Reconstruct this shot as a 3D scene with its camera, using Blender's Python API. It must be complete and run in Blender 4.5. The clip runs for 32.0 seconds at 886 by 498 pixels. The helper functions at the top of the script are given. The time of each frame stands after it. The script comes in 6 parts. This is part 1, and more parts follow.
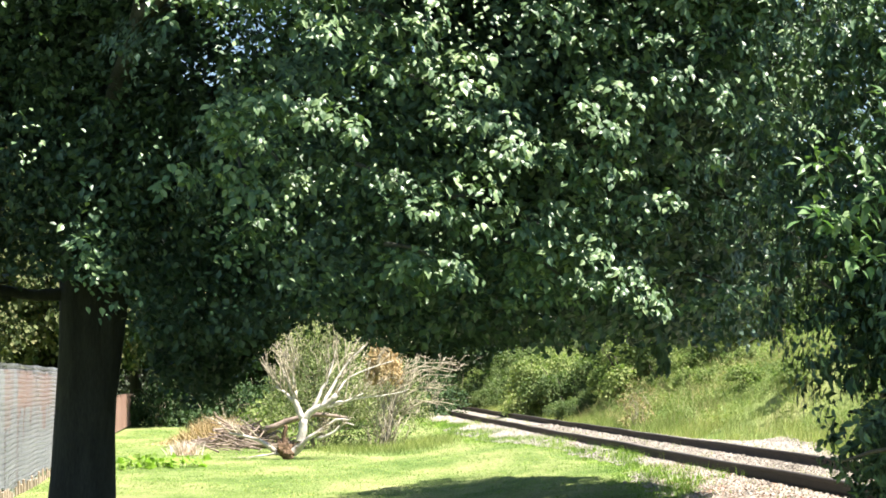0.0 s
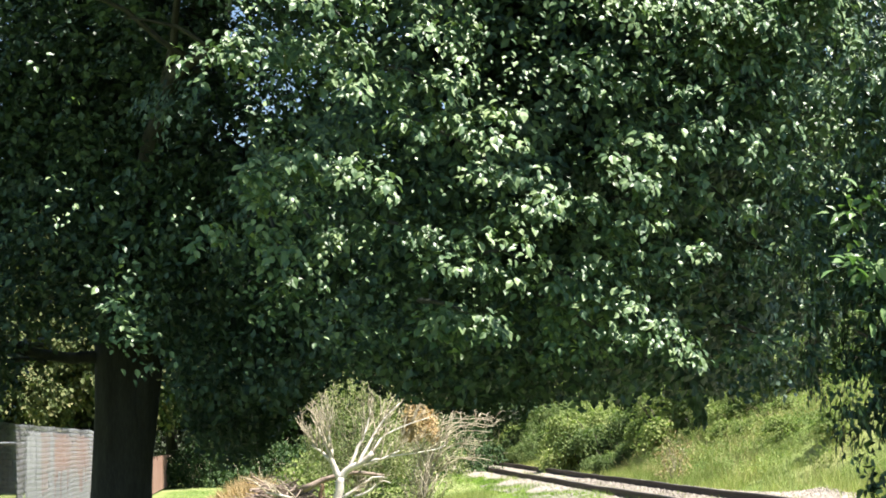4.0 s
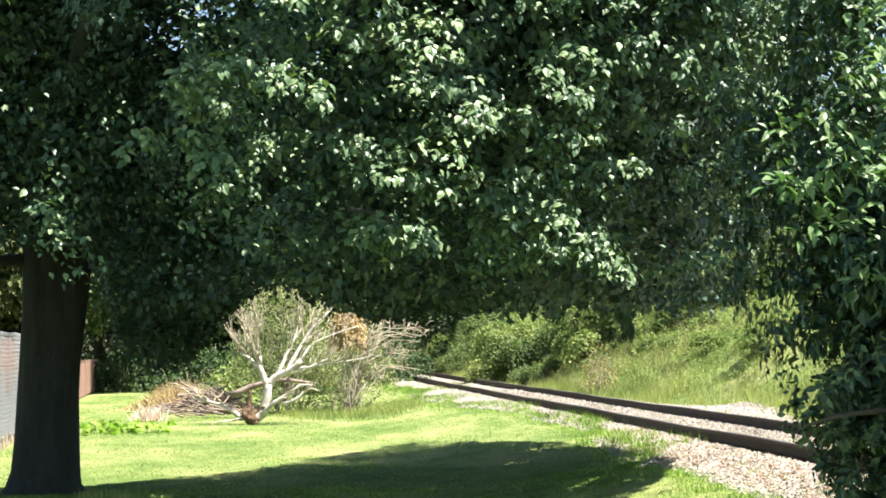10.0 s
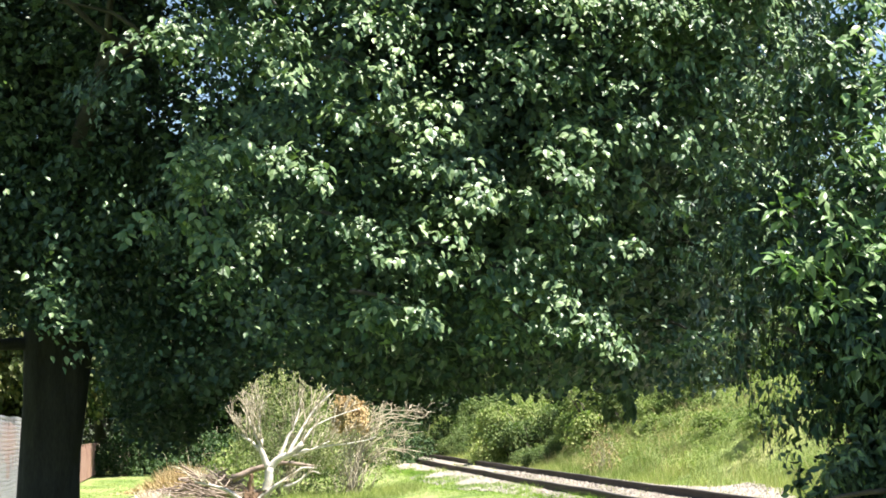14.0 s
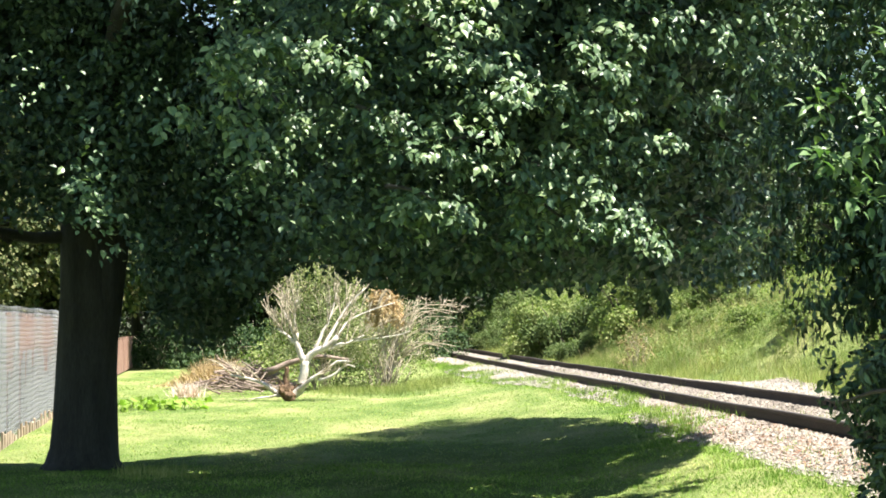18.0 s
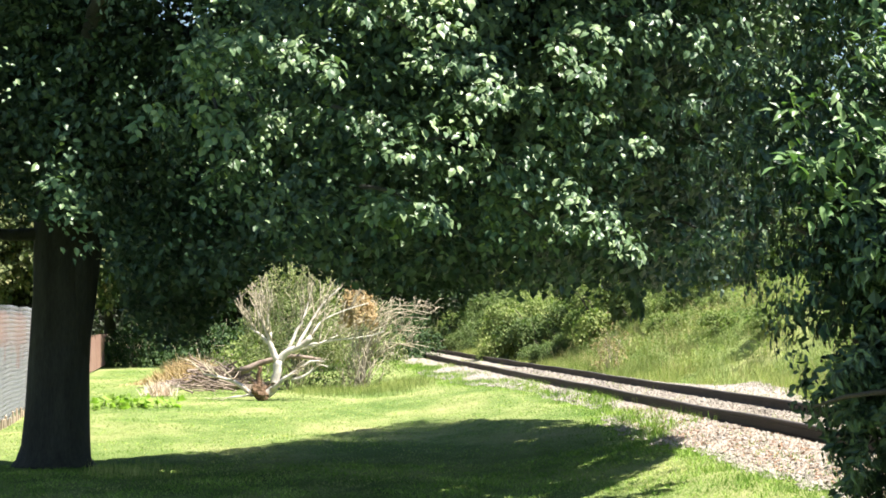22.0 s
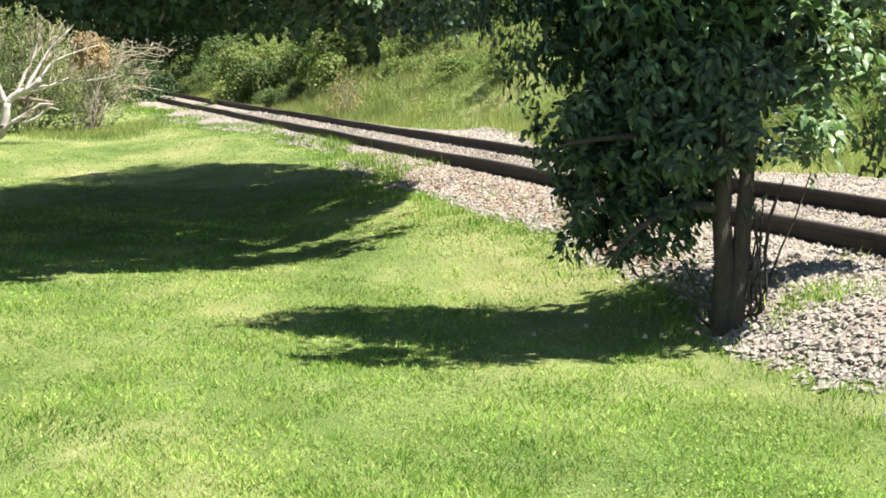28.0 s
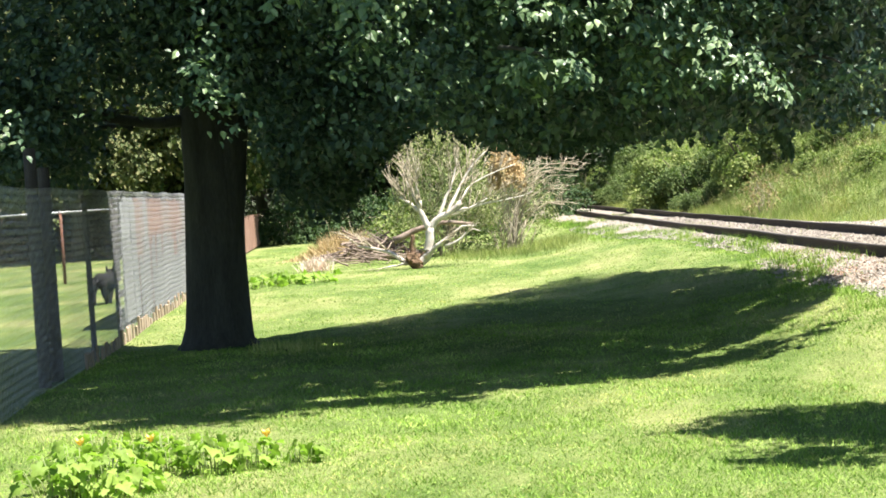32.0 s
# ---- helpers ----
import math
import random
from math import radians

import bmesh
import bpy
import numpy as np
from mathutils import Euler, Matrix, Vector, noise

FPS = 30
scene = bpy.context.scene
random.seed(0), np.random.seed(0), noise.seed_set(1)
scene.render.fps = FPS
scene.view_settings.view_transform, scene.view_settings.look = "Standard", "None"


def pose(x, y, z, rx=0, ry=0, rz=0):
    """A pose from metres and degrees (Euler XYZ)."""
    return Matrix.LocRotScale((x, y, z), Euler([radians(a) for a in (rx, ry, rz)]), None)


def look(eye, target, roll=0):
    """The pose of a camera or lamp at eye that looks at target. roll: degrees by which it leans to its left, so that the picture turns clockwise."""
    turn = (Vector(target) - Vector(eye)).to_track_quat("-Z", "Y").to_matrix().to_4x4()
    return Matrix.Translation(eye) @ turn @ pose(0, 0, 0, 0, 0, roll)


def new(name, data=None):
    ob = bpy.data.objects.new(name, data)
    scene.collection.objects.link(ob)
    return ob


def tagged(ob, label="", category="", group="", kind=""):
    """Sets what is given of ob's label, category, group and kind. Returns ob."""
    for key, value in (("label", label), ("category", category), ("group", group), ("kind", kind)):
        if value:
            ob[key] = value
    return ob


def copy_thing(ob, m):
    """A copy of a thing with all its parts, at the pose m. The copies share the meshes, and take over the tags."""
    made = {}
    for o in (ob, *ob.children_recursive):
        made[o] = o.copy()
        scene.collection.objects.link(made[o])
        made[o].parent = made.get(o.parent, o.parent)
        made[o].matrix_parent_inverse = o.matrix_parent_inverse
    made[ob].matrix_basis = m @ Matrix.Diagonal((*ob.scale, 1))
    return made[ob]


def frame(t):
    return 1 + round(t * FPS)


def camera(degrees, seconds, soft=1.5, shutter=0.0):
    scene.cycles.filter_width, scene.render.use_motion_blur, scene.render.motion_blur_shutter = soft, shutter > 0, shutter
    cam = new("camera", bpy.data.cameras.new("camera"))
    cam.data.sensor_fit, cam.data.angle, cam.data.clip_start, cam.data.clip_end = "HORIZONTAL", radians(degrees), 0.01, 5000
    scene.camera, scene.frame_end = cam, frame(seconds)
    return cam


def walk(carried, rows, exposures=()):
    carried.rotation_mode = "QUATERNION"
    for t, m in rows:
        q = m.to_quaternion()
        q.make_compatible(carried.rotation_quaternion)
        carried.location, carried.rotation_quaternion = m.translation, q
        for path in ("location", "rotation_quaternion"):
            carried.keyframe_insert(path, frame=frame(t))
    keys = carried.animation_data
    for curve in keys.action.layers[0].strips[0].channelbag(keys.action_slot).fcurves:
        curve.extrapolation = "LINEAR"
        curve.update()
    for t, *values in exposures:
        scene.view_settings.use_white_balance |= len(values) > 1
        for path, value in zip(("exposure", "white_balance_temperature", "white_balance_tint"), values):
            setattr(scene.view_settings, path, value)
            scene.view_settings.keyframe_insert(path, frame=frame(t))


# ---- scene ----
# The camera stands on the lawn and is panned and tilted by hand.
cam = camera(26.0, 32.0, soft=1.75)
PATH = [
    (0.0, pose(0.0, 0.0, 1.45, 94.021, -0.016, -0.151)),
    (0.5, pose(0.0, 0.0, 1.45, 92.752, 0.208, -1.168)),
    (1.0, pose(0.0, 0.0, 1.45, 91.906, -0.333, -1.542)),
    (1.5, pose(0.0, 0.0, 1.45, 91.612, 0.451, -1.861)),
    (2.0, pose(0.0, 0.0, 1.45, 92.440, 0.821, -2.046)),
    (2.5, pose(0.0, 0.0, 1.45, 93.801, 0.512, -1.240)),
    (3.0, pose(0.0, 0.0, 1.45, 94.605, 0.668, -0.300)),
    (3.5, pose(0.0, 0.0, 1.45, 95.354, 0.960, 1.193)),
    (5.5, pose(0.0, 0.0, 1.45, 96.184, 1.011, -0.545)),
    (6.0, pose(0.0, 0.0, 1.45, 97.892, 0.556, -0.062)),
    (6.5, pose(0.0, 0.0, 1.45, 98.653, 0.118, 1.306)),
    (7.0, pose(0.0, 0.0, 1.45, 98.312, 0.339, 1.310)),
    (7.5, pose(0.0, 0.0, 1.45, 98.060, 0.372, 1.277)),
    (8.0, pose(0.0, 0.0, 1.45, 96.768, 0.380, 0.469)),
    (8.5, pose(0.0, 0.0, 1.45, 94.215, 0.105, -0.986)),
    (9.0, pose(0.0, 0.0, 1.45, 92.439, 0.443, -2.139)),
    (9.5, pose(0.0, 0.0, 1.45, 92.438, 0.231, -2.057)),
    (10.0, pose(0.0, 0.0, 1.45, 92.993, -0.002, -1.208)),
    (10.5, pose(0.0, 0.0, 1.45, 93.470, 0.040, -0.829)),
    (11.0, pose(0.0, 0.0, 1.45, 94.119, -0.153, -0.530)),
    (11.5, pose(0.0, 0.0, 1.45, 94.941, -0.423, -0.029)),
    (12.0, pose(0.0, 0.0, 1.45, 95.266, -0.324, -0.295)),
    (12.5, pose(0.0, 0.0, 1.45, 95.278, -0.208, -0.842)),
    (13.0, pose(0.0, 0.0, 1.45, 95.571, 0.046, -1.299)),
    (13.5, pose(0.0, 0.0, 1.45, 95.737, 0.045, -1.211)),
    (14.0, pose(0.0, 0.0, 1.45, 95.426, 0.302, -1.150)),
    (14.5, pose(0.0, 0.0, 1.45, 95.080, 0.746, -1.430)),
    (15.0, pose(0.0, 0.0, 1.45, 94.025, 0.820, -1.484)),
    (15.5, pose(0.0, 0.0, 1.45, 92.803, 0.905, -1.339)),
    (17.5, pose(0.0, 0.0, 1.45, 92.436, 0.140, -0.313)),
    (18.0, pose(0.0, 0.0, 1.45, 92.289, 0.092, -0.123)),
    (18.5, pose(0.0, 0.0, 1.45, 92.357, 0.079, 0.138)),
    (19.0, pose(0.0, 0.0, 1.45, 92.702, -0.005, 0.017)),
    (19.5, pose(0.0, 0.0, 1.45, 92.810, -0.103, 0.133)),
    (20.0, pose(0.0, 0.0, 1.45, 92.637, -0.188, 0.079)),
    (20.5, pose(0.0, 0.0, 1.45, 92.383, -0.237, -0.218)),
    (21.0, pose(0.0, 0.0, 1.45, 92.292, -0.547, -0.392)),
    (21.5, pose(0.0, 0.0, 1.45, 92.410, -0.913, -0.640)),
    (22.0, pose(0.0, 0.0, 1.45, 92.320, -0.436, -0.908)),
    (22.5, pose(0.0, 0.0, 1.45, 91.564, -0.373, -1.408)),
    (23.0, pose(0.0, 0.0, 1.45, 90.977, -0.722, -0.580)),
    (23.5, pose(0.0, 0.0, 1.45, 90.106, -0.828, -0.665)),
    (24.0, pose(0.0, 0.0, 1.45, 88.568, -0.182, -1.951)),
    (24.5, pose(0.0, 0.0, 1.45, 87.445, -0.031, -3.138)),
    (26.5, pose(0.0, 0.0, 1.45, 86.575, -0.436, -3.347)),
    (27.0, pose(0.0, 0.0, 1.45, 85.749, -1.510, -5.881)),
    (27.5, pose(0.0, 0.0, 1.45, 85.194, -1.472, -8.981)),
    (28.0, pose(0.0, 0.0, 1.45, 84.794, -0.926, -8.777)),
    (28.5, pose(0.0, 0.0, 1.45, 84.474, -1.159, -7.085)),
    (29.0, pose(0.0, 0.0, 1.45, 84.309, -1.428, -6.154)),
    (29.5, pose(0.0, 0.0, 1.45, 84.000, -1.380, -5.624)),
    (30.0, pose(0.0, 0.0, 1.45, 85.114, -0.968, -3.838)),
    (30.5, pose(0.0, 0.0, 1.45, 86.651, -0.319, -0.171)),
    (31.0, pose(0.0, 0.0, 1.45, 87.506, 1.893, 1.495)),
    (31.5, pose(0.0, 0.0, 1.45, 88.145, 2.927, 3.131)),
    (31.7, pose(0.0, 0.0, 1.45, 88.10, 3.3, 3.92)),
    (32.0, pose(0.0, 0.0, 1.45, 88.299, 3.773, 3.526)),
]
EXPOSURES = [(0.0, 1.96), (6.0, 1.76), (9.0, 1.96), (13.0, 1.94), (15.0, 1.98), (19.0, 1.87), (24.0, 1.84), (27.0, 1.64), (28.0, 1.54), (30.0, 1.54), (32.0, 1.80)]
walk(cam, PATH, EXPOSURES)

# ---- light ----
SUN_EL, SUN_AZ = radians(66), radians(-22)      # azimuth from +x towards +y
sun_dir = Vector((math.cos(SUN_EL) * math.cos(SUN_AZ), math.cos(SUN_EL) * math.sin(SUN_AZ), math.sin(SUN_EL)))
world = bpy.data.worlds.new("sky")
scene.world = world
world.use_nodes = True
wn = world.node_tree.nodes
sky = wn.new("ShaderNodeTexSky")
sky.sky_type, sky.sun_disc = "NISHITA", False
sky.sun_elevation, sky.sun_rotation = SUN_EL, math.pi / 2 - SUN_AZ
sky.air_density, sky.dust_density, sky.ozone_density = 1.0, 0.2, 1.4
wn["Background"].inputs["Strength"].default_value = 0.050
world.node_tree.links.new(sky.outputs[0], wn["Background"].inputs["Color"])
sun_data = bpy.data.lights.new("sun", "SUN")
sun_data.energy, sun_data.angle, sun_data.color = 5.0, radians(0.55), (1.0, 0.94, 0.865)
sun_ob = new("sun", sun_data)
sun_ob.matrix_world = look(sun_dir * 200, (0, 0, 0))


# ---- materials ----
def nodes_of(name):
    m = bpy.data.materials.new(name)
    m.use_nodes = True
    n, l = m.node_tree.nodes, m.node_tree.links
    return m, n, l, n["Principled BSDF"]


def noise_node(n, l, scale, detail=4.0, rough=0.6, coords="Object", stretch=None):
    tc = n.new("ShaderNodeTexCoord")
    t = n.new("ShaderNodeTexNoise")
    t.inputs["Scale"].default_value, t.inputs["Detail"].default_value, t.inputs["Roughness"].default_value = scale, detail, rough
    if stretch:
        mp = n.new("ShaderNodeMapping")
        mp.inputs["Scale"].default_value = stretch
        l.new(tc.outputs[coords], mp.inputs["Vector"])
        l.new(mp.outputs[0], t.inputs["Vector"])
    else:
        l.new(tc.outputs[coords], t.inputs["Vector"])
    return t.outputs["Fac"]


def ramp(n, l, fac, stops):
    r = n.new("ShaderNodeValToRGB")
    e = r.color_ramp.elements
    while len(e) < len(stops):
        e.new(0.5)
    for el, (pos, col) in zip(e, stops):
        el.position, el.color = pos, (*col, 1)
    l.new(fac, r.inputs["Fac"])
    return r.outputs["Color"]


def mix_col(n, l, fac, a, b, mode="MIX"):
    x = n.new("ShaderNodeMix")
    x.data_type, x.blend_type = "RGBA", mode
    if isinstance(fac, float):
        x.inputs["Factor"].default_value = fac
    else:
        l.new(fac, x.inputs["Factor"])
    for v, s in ((a, x.inputs[6]), (b, x.inputs[7])):
        if isinstance(v, tuple):
            s.default_value = (*v, 1)
        else:
            l.new(v, s)
    return x.outputs[2]


def bump(n, l, b, height, strength, dist):
    k = n.new("ShaderNodeBump")
    k.inputs["Strength"].default_value, k.inputs["Distance"].default_value = strength, dist
    l.new(height, k.inputs["Height"])
    l.new(k.outputs[0], b.inputs["Normal"])


def surface(name, stops, scale=6.0, fine=60.0, rough=0.8, bump_d=0.01, metal=0.0, stretch=None, island=0.0):
    """A rough natural surface: colour in two scales of noise, and relief."""
    m, n, l, b = nodes_of(name)
    big = noise_node(n, l, scale, 4, 0.6, stretch=stretch)
    small = noise_node(n, l, fine, 3, 0.7, stretch=stretch)
    col = ramp(n, l, big, stops)
    g = ramp(n, l, small, [(0.25, (0.55, 0.55, 0.55)), (0.75, (1.25, 1.25, 1.25))])
    col = mix_col(n, l, 1.0, col, g, "MULTIPLY")
    if island:
        geo = n.new("ShaderNodeNewGeometry")
        g2 = ramp(n, l, geo.outputs["Random Per Island"], [(0.0, (1 - island,) * 3), (1.0, (1 + island,) * 3)])
        col = mix_col(n, l, 1.0, col, g2, "MULTIPLY")
    l.new(col, b.inputs["Base Color"])
    b.inputs["Roughness"].default_value, b.inputs["Metallic"].default_value = rough, metal
    if bump_d:
        bump(n, l, b, small, 0.7, bump_d)
    return m


def leafy(name, dark, mid, light, rough=0.42, through_light=0.3, patch=1.2, mottle=0.0, gloss=0.35):
    """Leaves: hue changes from leaf to leaf and in patches, waxy gloss, some light passes through."""
    m, n, l, b = nodes_of(name)
    geo = n.new("ShaderNodeNewGeometry")
    col = ramp(n, l, geo.outputs["Random Per Island"], [(0.0, dark), (0.55, mid), (1.0, light)])
    big = noise_node(n, l, patch, 2, 0.5)
    g = ramp(n, l, big, [(0.3, (0.75 - 0.3 * mottle, 0.8 - 0.25 * mottle, 0.7 - 0.25 * mottle)), (0.7, (1.2 + 0.45 * mottle, 1.15 + 0.3 * mottle, 1.1 + 0.4 * mottle))])
    col = mix_col(n, l, 1.0, col, g, "MULTIPLY")
    l.new(col, b.inputs["Base Color"])
    b.inputs["Roughness"].default_value, b.inputs["Specular IOR Level"].default_value = rough, gloss
    tr = n.new("ShaderNodeBsdfTranslucent")
    warm = mix_col(n, l, 1.0, col, (1.25, 1.6, 0.7), "MULTIPLY")
    l.new(warm, tr.inputs["Color"])
    mx = n.new("ShaderNodeMixShader")
    mx.inputs["Fac"].default_value = through_light
    l.new(b.outputs[0], mx.inputs[1])
    l.new(tr.outputs[0], mx.inputs[2])
    l.new(mx.outputs[0], n["Material Output"].inputs["Surface"])
    return m


def grass_ground():
    m, n, l, b = nodes_of("lawn_turf")
    big = noise_node(n, l, 0.55, 4, 0.6, stretch=(1.0, 0.45, 1.0))
    mid = noise_node(n, l, 3.0, 5, 0.7, stretch=(1.0, 0.3, 1.0))
    fine = noise_node(n, l, 55.0, 3, 0.8)
    c1 = ramp(n, l, big, [(0.30, (0.105, 0.165, 0.048)), (0.48, (0.168, 0.224, 0.075)), (0.60, (0.255, 0.284, 0.118)), (0.75, (0.335, 0.325, 0.165))])
    c2 = ramp(n, l, mid, [(0.3, (0.72, 0.78, 0.65)), (0.7, (1.2, 1.15, 1.2))])
    c3 = ramp(n, l, fine, [(0.3, (0.42, 0.48, 0.40)), (0.7, (1.45, 1.4, 1.4))])
    col = mix_col(n, l, 1.0, mix_col(n, l, 1.0, c1, c2, "MULTIPLY"), c3, "MULTIPLY")
    l.new(col, b.inputs["Base Color"])
    b.inputs["Roughness"].default_value = 0.95
    b.inputs["Specular IOR Level"].default_value = 0.05
    bump(n, l, b, fine, 0.9, 0.03)
    return m


